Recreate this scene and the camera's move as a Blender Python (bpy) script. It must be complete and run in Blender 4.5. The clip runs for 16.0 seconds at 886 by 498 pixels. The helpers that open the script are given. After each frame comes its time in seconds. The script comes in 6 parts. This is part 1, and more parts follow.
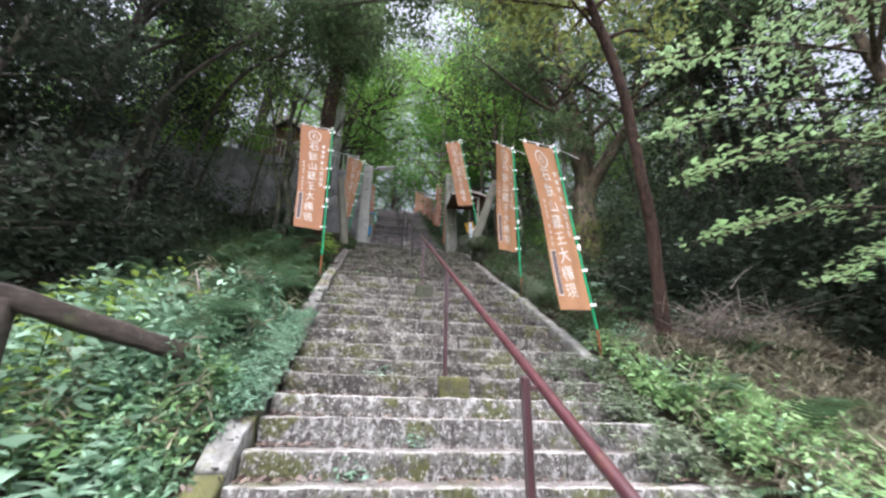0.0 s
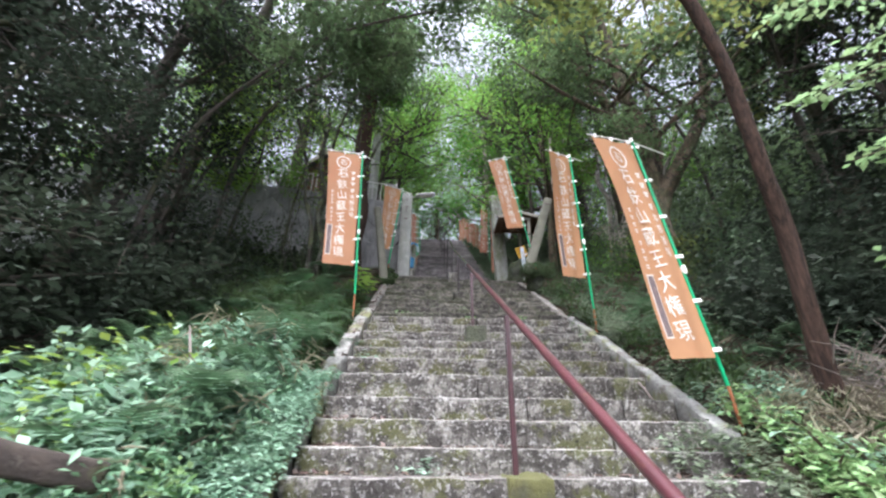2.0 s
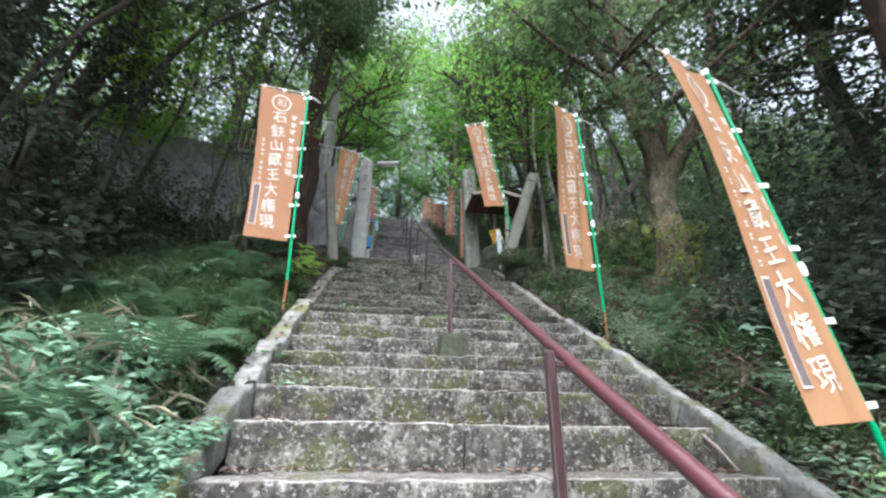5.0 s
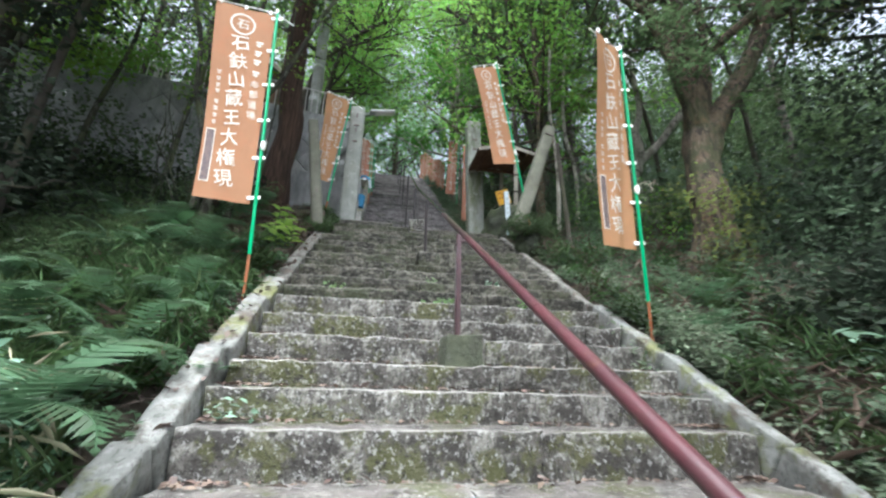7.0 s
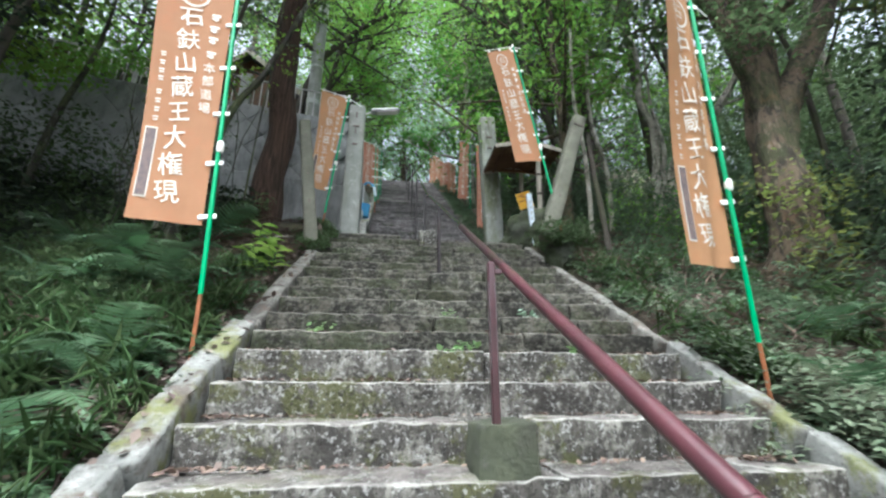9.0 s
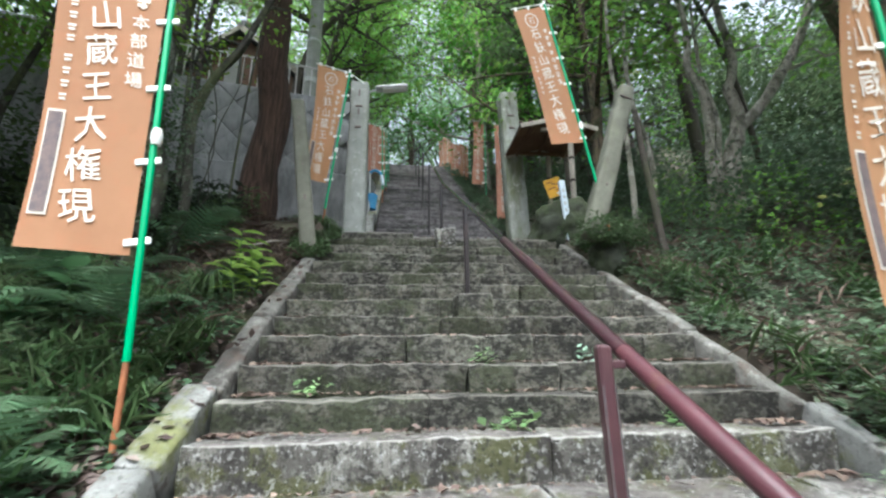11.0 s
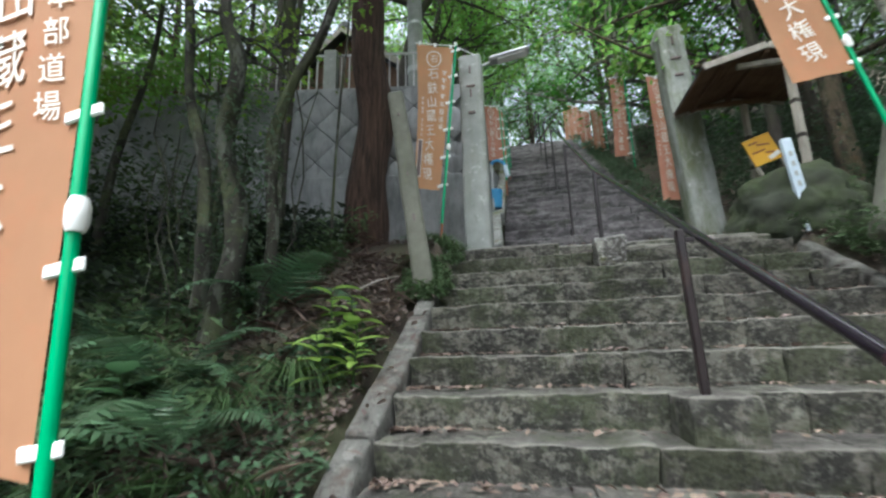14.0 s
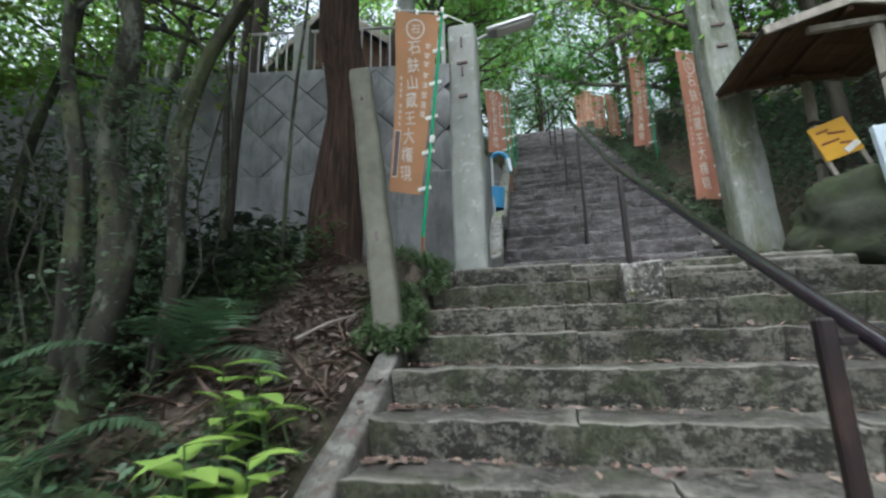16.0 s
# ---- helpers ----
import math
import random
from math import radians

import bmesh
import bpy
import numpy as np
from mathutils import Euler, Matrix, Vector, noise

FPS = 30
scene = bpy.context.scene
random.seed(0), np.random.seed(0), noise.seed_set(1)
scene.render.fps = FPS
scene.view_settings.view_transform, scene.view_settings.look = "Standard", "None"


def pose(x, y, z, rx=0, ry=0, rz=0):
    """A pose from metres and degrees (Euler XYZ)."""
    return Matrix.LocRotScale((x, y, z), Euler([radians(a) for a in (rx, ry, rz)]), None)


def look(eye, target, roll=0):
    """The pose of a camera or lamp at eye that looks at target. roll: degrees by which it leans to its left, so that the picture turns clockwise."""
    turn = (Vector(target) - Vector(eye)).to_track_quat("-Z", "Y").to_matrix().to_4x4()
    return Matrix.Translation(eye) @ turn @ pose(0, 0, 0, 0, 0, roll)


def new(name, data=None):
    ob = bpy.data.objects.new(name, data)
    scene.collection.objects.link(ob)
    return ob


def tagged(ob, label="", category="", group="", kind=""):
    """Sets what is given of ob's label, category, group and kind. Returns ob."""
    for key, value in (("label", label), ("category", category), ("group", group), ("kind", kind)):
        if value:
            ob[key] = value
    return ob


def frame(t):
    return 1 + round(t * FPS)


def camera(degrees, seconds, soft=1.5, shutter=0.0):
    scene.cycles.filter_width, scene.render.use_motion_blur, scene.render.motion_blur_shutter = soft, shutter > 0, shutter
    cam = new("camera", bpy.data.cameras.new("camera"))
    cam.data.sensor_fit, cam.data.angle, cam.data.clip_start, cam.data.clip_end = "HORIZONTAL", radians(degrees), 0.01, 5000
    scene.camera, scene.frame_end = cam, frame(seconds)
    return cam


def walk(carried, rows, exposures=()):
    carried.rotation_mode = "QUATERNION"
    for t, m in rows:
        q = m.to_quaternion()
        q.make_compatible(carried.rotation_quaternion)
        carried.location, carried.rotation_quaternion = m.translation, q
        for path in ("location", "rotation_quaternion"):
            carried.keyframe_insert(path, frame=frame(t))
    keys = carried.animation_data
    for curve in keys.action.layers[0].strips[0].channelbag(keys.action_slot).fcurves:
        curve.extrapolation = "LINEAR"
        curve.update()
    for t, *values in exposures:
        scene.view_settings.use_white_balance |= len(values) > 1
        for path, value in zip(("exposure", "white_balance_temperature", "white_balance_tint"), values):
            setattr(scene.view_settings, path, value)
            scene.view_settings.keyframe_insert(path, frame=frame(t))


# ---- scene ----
cam = camera(92.9, 16.0, soft=2.4, shutter=0.5)
METRES, EYE, TILT, LEAN, TURN = 8.5, 1.5, 29.714, 4.337, -7.549
ROWS = [
    (0.0, 0.0, 0.0, 0.0, 0.79, -7.74, -5.82),
    (0.5, 0.0035, 0.0359, -0.0034, 2.39, -5.78, -4.68),
    (1.0, -0.0011, 0.0665, -0.0074, 4.85, -4.36, -3.04),
    (1.5, -0.0124, 0.1044, -0.0077, 6.64, -4.03, -1.9),
    (2.0, -0.0078, 0.1349, -0.0127, 6.72, -4.24, -1.72),
    (2.5, -0.0076, 0.1666, -0.0171, 5.66, -4.73, -2.22),
    (3.0, -0.0217, 0.1985, -0.0195, 4.7, -4.61, -2.92),
    (3.5, -0.0277, 0.2302, -0.0204, 3.95, -4.06, -3.35),
    (6.0, -0.0446, 0.3791, -0.0362, 0.19, -9.66, -5.6),
    (6.5, -0.0412, 0.4099, -0.0311, 0.02, -11.4, -5.67),
    (7.0, -0.0514, 0.4392, -0.0369, 1.12, -12.09, -6.06),
    (7.5, -0.0482, 0.4663, -0.0426, 2.43, -11.61, -6.06),
    (8.0, -0.0507, 0.5049, -0.0427, 2.62, -11.69, -4.76),
    (8.5, -0.0625, 0.5356, -0.0404, 2.6, -11.5, -4.09),
    (9.0, -0.0592, 0.5617, -0.0448, 2.33, -11.6, -3.68),
    (11.5, -0.0878, 0.7055, -0.0431, 3.33, -14.71, -2.29),
    (12.0, -0.0886, 0.7352, -0.0491, 3.24, -15.11, -2.35),
    (12.5, -0.103, 0.7681, -0.0479, 4.87, -15.58, -1.34),
    (13.0, -0.1272, 0.7941, -0.0392, 9.09, -16.06, 1.23),
    (13.5, -0.1233, 0.8144, -0.0391, 14.21, -16.14, 4.72),
    (14.0, -0.125, 0.8396, -0.0339, 18.19, -16.09, 7.34),
    (14.5, -0.1349, 0.8734, -0.033, 20.02, -16.38, 8.42),
    (15.0, -0.1288, 0.9013, -0.0402, 20.13, -16.85, 8.53),
    (15.5, -0.1274, 0.9248, -0.0378, 19.77, -17.26, 8.29),
    (16.0, -0.1345, 0.9583, -0.038, 19.35, -17.47, 7.93),
]
walk(cam, [(t, pose(0, 0, EYE, TILT, LEAN, TURN) @ pose(METRES * x, METRES * y, METRES * z, 90 + pitch, roll, yaw)) for t, x, y, z, yaw, pitch, roll in ROWS],
     exposures=[(0.0, 1.66, 5950, 18), (2.5, 1.95, 5850, 15), (7.0, 2.02, 5750, 6), (11.5, 2.1, 5750, 4), (14.5, 2.0, 5750, 4), (16.0, 2.03, 5700, 5)])

# ---- light ----
SUN_ELEV, SUN_ROT = radians(66), radians(200)
world = bpy.data.worlds.new("world")
scene.world = world
world.use_nodes = True
wn = world.node_tree
sky = wn.nodes.new("ShaderNodeTexSky")
sky.sky_type, sky.sun_disc, sky.sun_elevation, sky.sun_rotation = "NISHITA", False, SUN_ELEV, SUN_ROT
sky.air_density, sky.dust_density, sky.ozone_density = 0.8, 10.0, 0.4
haze = wn.nodes.new("ShaderNodeHueSaturation")     # a thin white overcast
haze.inputs["Saturation"].default_value = 0.35
wn.links.new(sky.outputs["Color"], haze.inputs["Color"])
wn.links.new(haze.outputs["Color"], wn.nodes["Background"].inputs["Color"])
wn.nodes["Background"].inputs["Strength"].default_value = 0.15
sun_data = bpy.data.lights.new("sun", "SUN")
sun_data.energy, sun_data.angle, sun_data.color = 0.8, radians(50), (1.0, 0.97, 0.93)
sun = new("sun", sun_data)
sun.matrix_world = look((0, -8, 30), (0, -8 + 30 / math.tan(SUN_ELEV), 0))

# ---- materials ----
def surf(name, c1, c2, scale=6.0, rough=0.85, bump=0.3, bump_scale=40.0, stains=(), metal=0.0, island=0.0, obj=0.0,
         translucent=0.0, stretch=(1, 1, 1), spec=0.3, dirt_skylit=None, edge=None):
    """A surface of two mixed colours in world space; stains: (colour, scale, low, high, amount, stretch)."""
    m = bpy.data.materials.new(name)
    m.use_nodes = True
    nt = m.node_tree
    n, l = nt.nodes, nt.links
    b = n["Principled BSDF"]
    b.inputs["Roughness"].default_value, b.inputs["Metallic"].default_value = rough, metal
    b.inputs["Specular IOR Level"].default_value = spec
    geo = n.new("ShaderNodeNewGeometry")

    def coords(s):
        mp = n.new("ShaderNodeMapping")
        mp.inputs["Scale"].default_value = s
        l.new(geo.outputs["Position"], mp.inputs["Vector"])
        return mp.outputs["Vector"]

    def noise_tex(sc, s=(1, 1, 1), detail=5.0, r=0.6):
        t = n.new("ShaderNodeTexNoise")
        t.inputs["Scale"].default_value, t.inputs["Detail"].default_value, t.inputs["Roughness"].default_value = sc, detail, r
        l.new(coords(s), t.inputs["Vector"])
        return t.outputs["Fac"]

    def ramp(v, lo, hi):
        r = n.new("ShaderNodeMapRange")
        r.inputs["From Min"].default_value, r.inputs["From Max"].default_value = lo, hi
        l.new(v, r.inputs["Value"])
        return r.outputs["Result"]

    def mix(f, a, c, amount=1.0):
        x = n.new("ShaderNodeMix")
        x.data_type = "RGBA"
        if amount < 1:
            k = n.new("ShaderNodeMath")
            k.operation = "MULTIPLY"
            k.inputs[1].default_value = amount
            l.new(f, k.inputs[0])
            f = k.outputs[0]
        l.new(f, x.inputs["Factor"])
        for sock, val in (("A", a), ("B", c)):
            s = [i for i in x.inputs if i.name == sock and i.type == "RGBA"][0]
            if isinstance(val, tuple):
                s.default_value = (*val, 1)
            else:
                l.new(val, s)
        return [o for o in x.outputs if o.type == "RGBA"][0]

    col = mix(ramp(noise_tex(scale, stretch), 0.3, 0.7), c1, c2)
    for sc, s, lo, hi, amount, st in stains:
        col = mix(ramp(noise_tex(s, st, 9.0, 0.7), lo, hi), col, sc, amount)
    if dirt_skylit:                   # soil settled on level faces, its tone raised as the sky lights them
        z = n.new("ShaderNodeSeparateXYZ")
        l.new(geo.outputs["Normal"], z.inputs[0])
        up = n.new("ShaderNodeMath")
        up.operation = "MULTIPLY"
        l.new(ramp(z.outputs["Z"], 0.6, 0.95), up.inputs[0])
        l.new(ramp(noise_tex(7, (1, 1, 1), 6.0, 0.65), 0.4, 0.62), up.inputs[1])
        col = mix(up.outputs[0], col, dirt_skylit, 0.8)
    if edge:                   # pale wear along the outer edges
        e = n.new("ShaderNodeMath")
        e.operation = "MULTIPLY"
        zz = n.new("ShaderNodeSeparateXYZ")
        l.new(geo.outputs["Normal"], zz.inputs[0])
        top = n.new("ShaderNodeMath")
        top.operation = "MULTIPLY"
        l.new(ramp(geo.outputs["Pointiness"], 0.505, 0.55), top.inputs[0])
        l.new(ramp(zz.outputs["Z"], 0.12, 0.4), top.inputs[1])
        l.new(top.outputs[0], e.inputs[0])
        l.new(ramp(noise_tex(9, (1, 1, 1), 6.0, 0.65), 0.36, 0.55), e.inputs[1])
        col = mix(e.outputs[0], col, edge, 0.85)
    for weight, socket in ((island, geo.outputs["Random Per Island"]), (obj, None)):
        if weight:
            if socket is None:
                socket = n.new("ShaderNodeObjectInfo").outputs["Random"]
            h = n.new("ShaderNodeHueSaturation")
            v = n.new("ShaderNodeMapRange")
            v.inputs["To Min"].default_value, v.inputs["To Max"].default_value = 1 - weight, 1 + weight
            l.new(socket, v.inputs["Value"])
            l.new(v.outputs["Result"], h.inputs["Value"])
            hu = n.new("ShaderNodeMapRange")
            hu.inputs["To Min"].default_value, hu.inputs["To Max"].default_value = 0.5 - 0.05 * weight, 0.5 + 0.05 * weight
            l.new(socket, hu.inputs["Value"])
            l.new(hu.outputs["Result"], h.inputs["Hue"])
            l.new(col, h.inputs["Color"])
            col = h.outputs["Color"]
    l.new(col, b.inputs["Base Color"])
    if bump:
        bp = n.new("ShaderNodeBump")
        bp.inputs["Strength"].default_value, bp.inputs["Distance"].default_value = bump, 0.03
        l.new(noise_tex(bump_scale, stretch, 9.0, 0.72), bp.inputs["Height"])
        l.new(bp.outputs["Normal"], b.inputs["Normal"])
    if translucent:
        t = n.new("ShaderNodeBsdfTranslucent")
        l.new(col, t.inputs["Color"])
        mx = n.new("ShaderNodeMixShader")
        mx.inputs["Fac"].default_value = translucent
        l.new(b.outputs["BSDF"], mx.inputs[1])
        l.new(t.outputs["BSDF"], mx.inputs[2])
        l.new(mx.outputs["Shader"], n["Material Output"].inputs["Surface"])
    return m


MOSS, LICHEN, GRIME = (0.13, 0.14, 0.04), (0.55, 0.55, 0.53), (0.06, 0.055, 0.05)
STONE = surf("weathered_stone", (0.215, 0.212, 0.195), (0.14, 0.137, 0.124), 9, 0.9, 1.0, 18, (
    (GRIME, 6.0, 0.49, 0.55, 0.72, (1.2, 1.2, 0.8)), ((0.05, 0.045, 0.04), 13, 0.51, 0.57, 0.6, (1.6, 1.6, 0.3)), (LICHEN, 12, 0.535, 0.57, 0.62, (1.2, 1.2, 0.8)),
    ((0.10, 0.112, 0.035), 2.6, 0.52, 0.57, 0.85, (1, 1, 1)), (LICHEN, 30, 0.56, 0.59, 0.75, (1, 1, 1)), ((0.035, 0.032, 0.03), 34, 0.56, 0.59, 0.8, (1, 1, 1))), obj=0.12, dirt_skylit=(0.22, 0.185, 0.17), edge=(0.58, 0.58, 0.55))
FOOTING = surf("dark_mossy_concrete", (0.085, 0.095, 0.062), (0.045, 0.05, 0.035), 9, 0.95, 0.9, 30, ((GRIME, 6, 0.5, 0.7, 0.7, (1, 1, 1)), ((0.16, 0.16, 0.14), 9, 0.56, 0.68, 0.5, (1, 1, 1))))
MOSSY = surf("moss_covered_concrete", (0.13, 0.13, 0.05), (0.09, 0.095, 0.04), 9, 0.95, 0.9, 30, ((GRIME, 6, 0.5, 0.7, 0.7, (1, 1, 1)), ((0.2, 0.2, 0.17), 9, 0.58, 0.68, 0.5, (1, 1, 1))))
# rougher cut stone, its colour also darkened for the tree shade higher up
SHADED_CUT = surf("shaded_cut_stone", (0.06, 0.056, 0.045), (0.028, 0.027, 0.022), 14, 0.88, 1.0, 20, (
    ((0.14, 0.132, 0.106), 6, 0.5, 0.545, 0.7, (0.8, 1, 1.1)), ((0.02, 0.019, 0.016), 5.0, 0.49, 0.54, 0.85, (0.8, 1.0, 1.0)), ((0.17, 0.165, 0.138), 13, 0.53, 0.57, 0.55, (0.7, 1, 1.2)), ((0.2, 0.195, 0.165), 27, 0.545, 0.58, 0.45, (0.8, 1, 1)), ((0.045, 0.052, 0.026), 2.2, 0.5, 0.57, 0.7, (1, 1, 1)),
    ((0.016, 0.015, 0.013), 30, 0.54, 0.575, 0.6, (1, 1, 1))), obj=0.24, dirt_skylit=(0.072, 0.065, 0.06), edge=(0.21, 0.2, 0.175))
# upper flight: one stone coloured twice, dark for shade and pale for sky light
DARK_STONE = surf("dark_shaded_stone", (0.115, 0.105, 0.108), (0.065, 0.06, 0.062), 14, 0.85, 1.0, 30, (
    ((0.20, 0.19, 0.19), 7, 0.5, 0.57, 0.6, (0.6, 1, 1.4)), ((0.035, 0.032, 0.032), 5.0, 0.49, 0.56, 0.75, (0.6, 1.0, 1.2)), ((0.07, 0.076, 0.05), 2.0, 0.55, 0.64, 0.5, (1, 1, 1))), obj=0.2, dirt_skylit=(0.11, 0.095, 0.098), edge=(0.24, 0.235, 0.235))
PALE_STEP = surf("pale_skylit_stone", (0.25, 0.225, 0.23), (0.15, 0.135, 0.14), 12, 0.85, 1.0, 30, (
    ((0.36, 0.34, 0.34), 7, 0.5, 0.58, 0.6, (0.6, 1, 1.4)), ((0.07, 0.062, 0.062), 5.0, 0.5, 0.57, 0.7, (0.6, 1.0, 1.2))), obj=0.2, dirt_skylit=(0.25, 0.21, 0.21), edge=(0.42, 0.41, 0.41))
# cut stone with less lichen, toned down part way towards the shaded steps
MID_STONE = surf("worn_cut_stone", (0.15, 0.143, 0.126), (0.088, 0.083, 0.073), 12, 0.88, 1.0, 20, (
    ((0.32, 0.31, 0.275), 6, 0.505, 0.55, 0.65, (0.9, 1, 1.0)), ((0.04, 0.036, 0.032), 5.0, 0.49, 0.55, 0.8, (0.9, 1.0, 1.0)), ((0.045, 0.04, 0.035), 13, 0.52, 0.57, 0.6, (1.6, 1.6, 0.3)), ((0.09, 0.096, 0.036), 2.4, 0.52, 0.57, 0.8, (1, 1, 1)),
    ((0.03, 0.027, 0.025), 32, 0.555, 0.585, 0.75, (1, 1, 1)), (LICHEN, 36, 0.56, 0.59, 0.5, (1, 1, 1))), obj=0.16, dirt_skylit=(0.165, 0.145, 0.135), edge=(0.40, 0.395, 0.365))
KERB = surf("kerb_stone", (0.27, 0.275, 0.26), (0.14, 0.142, 0.132), 6, 0.9, 0.8, 24, (
    (GRIME, 4, 0.52, 0.7, 0.75, (1, 1, 1)), (LICHEN, 8, 0.52, 0.65, 0.4, (1, 1, 1)), (MOSS, 2.2, 0.52, 0.6, 0.85, (1, 1, 1)), ((0.09, 0.07, 0.055), 5.5, 0.54, 0.62, 0.75, (1, 1, 1)), (GRIME, 36, 0.55, 0.62, 0.6, (1, 1, 1))), obj=0.1)
WORN_KERB = surf("dusty_kerb_stone", (0.17, 0.165, 0.15), (0.10, 0.096, 0.085), 6, 0.9, 0.9, 24, (((0.05, 0.044, 0.038), 4, 0.5, 0.58, 0.75, (1, 1, 1)), ((0.28, 0.275, 0.25), 9, 0.53, 0.58, 0.5, (1, 1, 1)), ((0.10, 0.075, 0.06), 5.5, 0.53, 0.6, 0.7, (1, 1, 1)), (GRIME, 36, 0.55, 0.6, 0.7, (1, 1, 1))), obj=0.12)
CORE = surf("stair_earth", (0.07, 0.06, 0.05), (0.04, 0.035, 0.03), 9, 0.95, 0.6)
GRANITE = surf("grey_granite", (0.30, 0.31, 0.29), (0.21, 0.22, 0.205), 5, 0.85, 0.35, 60, (
    ((0.16, 0.17, 0.12), 2.0, 0.5, 0.75, 0.7, (3, 3, 0.6)), (LICHEN, 12, 0.58, 0.68, 0.5, (1, 1, 1)), (GRIME, 5, 0.6, 0.75, 0.6, (2, 2, 0.5))))
PALE_STONE = surf("pale_worn_stone", (0.165, 0.163, 0.13), (0.09, 0.09, 0.07), 5, 0.85, 0.35, 60, (
    ((0.14, 0.15, 0.08), 2.5, 0.52, 0.75, 0.7, (3, 3, 0.6)), (GRIME, 6, 0.62, 0.75, 0.6, (2, 2, 0.5))))
CONCRETE = surf("grey_concrete", (0.30, 0.305, 0.31), (0.20, 0.205, 0.21), 3, 0.9, 0.6, 30, (
    ((0.08, 0.084, 0.084), 1.4, 0.5, 0.64, 0.45, (1.5, 1.5, 0.5)), ((0.08, 0.083, 0.085), 6, 0.5, 0.6, 0.35, (1.5, 1.5, 0.4)), ((0.3, 0.3, 0.3), 6, 0.6, 0.75, 0.4, (1, 1, 1)), (MOSS, 1.5, 0.62, 0.75, 0.6, (1, 1, 1))), obj=0.08)
SOIL = surf("forest_soil", (0.075, 0.06, 0.045), (0.04, 0.033, 0.026), 5, 0.95, 0.8, 25, (
    ((0.17, 0.12, 0.08), 20, 0.55, 0.68, 0.7, (1, 1, 1)), ((0.06, 0.08, 0.03), 1.2, 0.5, 0.65, 0.7, (1, 1, 1))))
# rail and post colours darkened step by step for the shade higher up
RAIL_DARK = surf("deep_shaded_rail_paint", (0.012, 0.008, 0.012), (0.007, 0.005, 0.008), 6, 0.2, 0.03, 120, (((0.06, 0.03, 0.025), 9, 0.62, 0.72, 0.35, (1, 1, 1)),), spec=0.9)
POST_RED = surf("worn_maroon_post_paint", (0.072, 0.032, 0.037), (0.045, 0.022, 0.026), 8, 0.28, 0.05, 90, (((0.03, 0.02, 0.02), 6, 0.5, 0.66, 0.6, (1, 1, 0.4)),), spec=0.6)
POST_DARK = surf("shaded_post_paint", (0.018, 0.012, 0.012), (0.01, 0.007, 0.008), 8, 0.42, 0.08, 90, (((0.05, 0.03, 0.025), 7, 0.58, 0.68, 0.5, (1, 1, 0.4)),), spec=0.35)
RAIL_DIM = surf("dimmed_maroon_rail_paint", (0.078, 0.027, 0.033), (0.048, 0.019, 0.024), 5, 0.3, 0.12, 120, (((0.1, 0.05, 0.035), 9, 0.6, 0.7, 0.6, (1, 1, 1)),), spec=0.5)
RAIL_MID = surf("shaded_maroon_rail_paint", (0.038, 0.016, 0.02), (0.022, 0.011, 0.014), 5, 0.28, 0.12, 120, (((0.1, 0.05, 0.035), 9, 0.6, 0.7, 0.6, (1, 1, 1)),), spec=0.55)
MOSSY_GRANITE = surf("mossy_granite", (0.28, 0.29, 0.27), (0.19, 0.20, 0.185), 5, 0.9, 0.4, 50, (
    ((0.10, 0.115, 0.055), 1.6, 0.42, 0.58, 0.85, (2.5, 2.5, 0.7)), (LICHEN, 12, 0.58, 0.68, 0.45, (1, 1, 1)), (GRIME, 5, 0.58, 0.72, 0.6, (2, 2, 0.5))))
BOULDER = surf("mossy_rock", (0.05, 0.056, 0.04), (0.024, 0.028, 0.02), 5, 0.95, 0.8, 20, (((0.05, 0.065, 0.028), 3.0, 0.42, 0.6, 0.8, (1, 1, 1)), (GRIME, 4, 0.55, 0.7, 0.7, (1, 1, 1))))
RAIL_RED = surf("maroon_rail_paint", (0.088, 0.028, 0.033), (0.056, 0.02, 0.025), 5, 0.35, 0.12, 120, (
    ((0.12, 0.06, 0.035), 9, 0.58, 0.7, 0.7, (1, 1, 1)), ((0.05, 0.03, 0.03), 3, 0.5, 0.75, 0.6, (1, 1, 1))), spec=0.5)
# pinker, brighter copy of the banner cloth for the upper banners
PINK_ORANGE = surf("pink_orange_cloth", (0.52, 0.25, 0.165), (0.44, 0.20, 0.13), 3, 0.8, 0.12, 200, (
    ((0.62, 0.36, 0.27), 4, 0.5, 0.8, 0.5, (1, 1, 1)),), obj=0.1, translucent=0.3)
ORANGE = surf("orange_banner_cloth", (0.46, 0.245, 0.132), (0.40, 0.207, 0.108), 3, 0.8, 0.12, 200, (
    ((0.55, 0.2, 0.09), 4, 0.5, 0.8, 0.5, (1, 1, 1)),), obj=0.08, translucent=0.3)
WHITE = surf("white_print", (0.68, 0.62, 0.55), (0.56, 0.49, 0.41), 8, 0.8, 0.0)
DARK_PRINT = surf("faded_dark_print", (0.10, 0.085, 0.09), (0.18, 0.13, 0.12), 25, 0.85, 0.0)
GREEN_POLE = surf("green_plastic", (0.0, 0.32, 0.12), (0.0, 0.26, 0.10), 6, 0.4, 0.05, 80, spec=0.5)
STAKE = surf("rusty_stake", (0.33, 0.12, 0.05), (0.2, 0.08, 0.04), 12, 0.8, 0.3)
# pale metal for the painted sky glint on the post edges
EDGE_GLINT = surf("sky_glint", (0.36, 0.32, 0.33), (0.22, 0.19, 0.2), 20, 0.22, 0.05, metal=0.7)
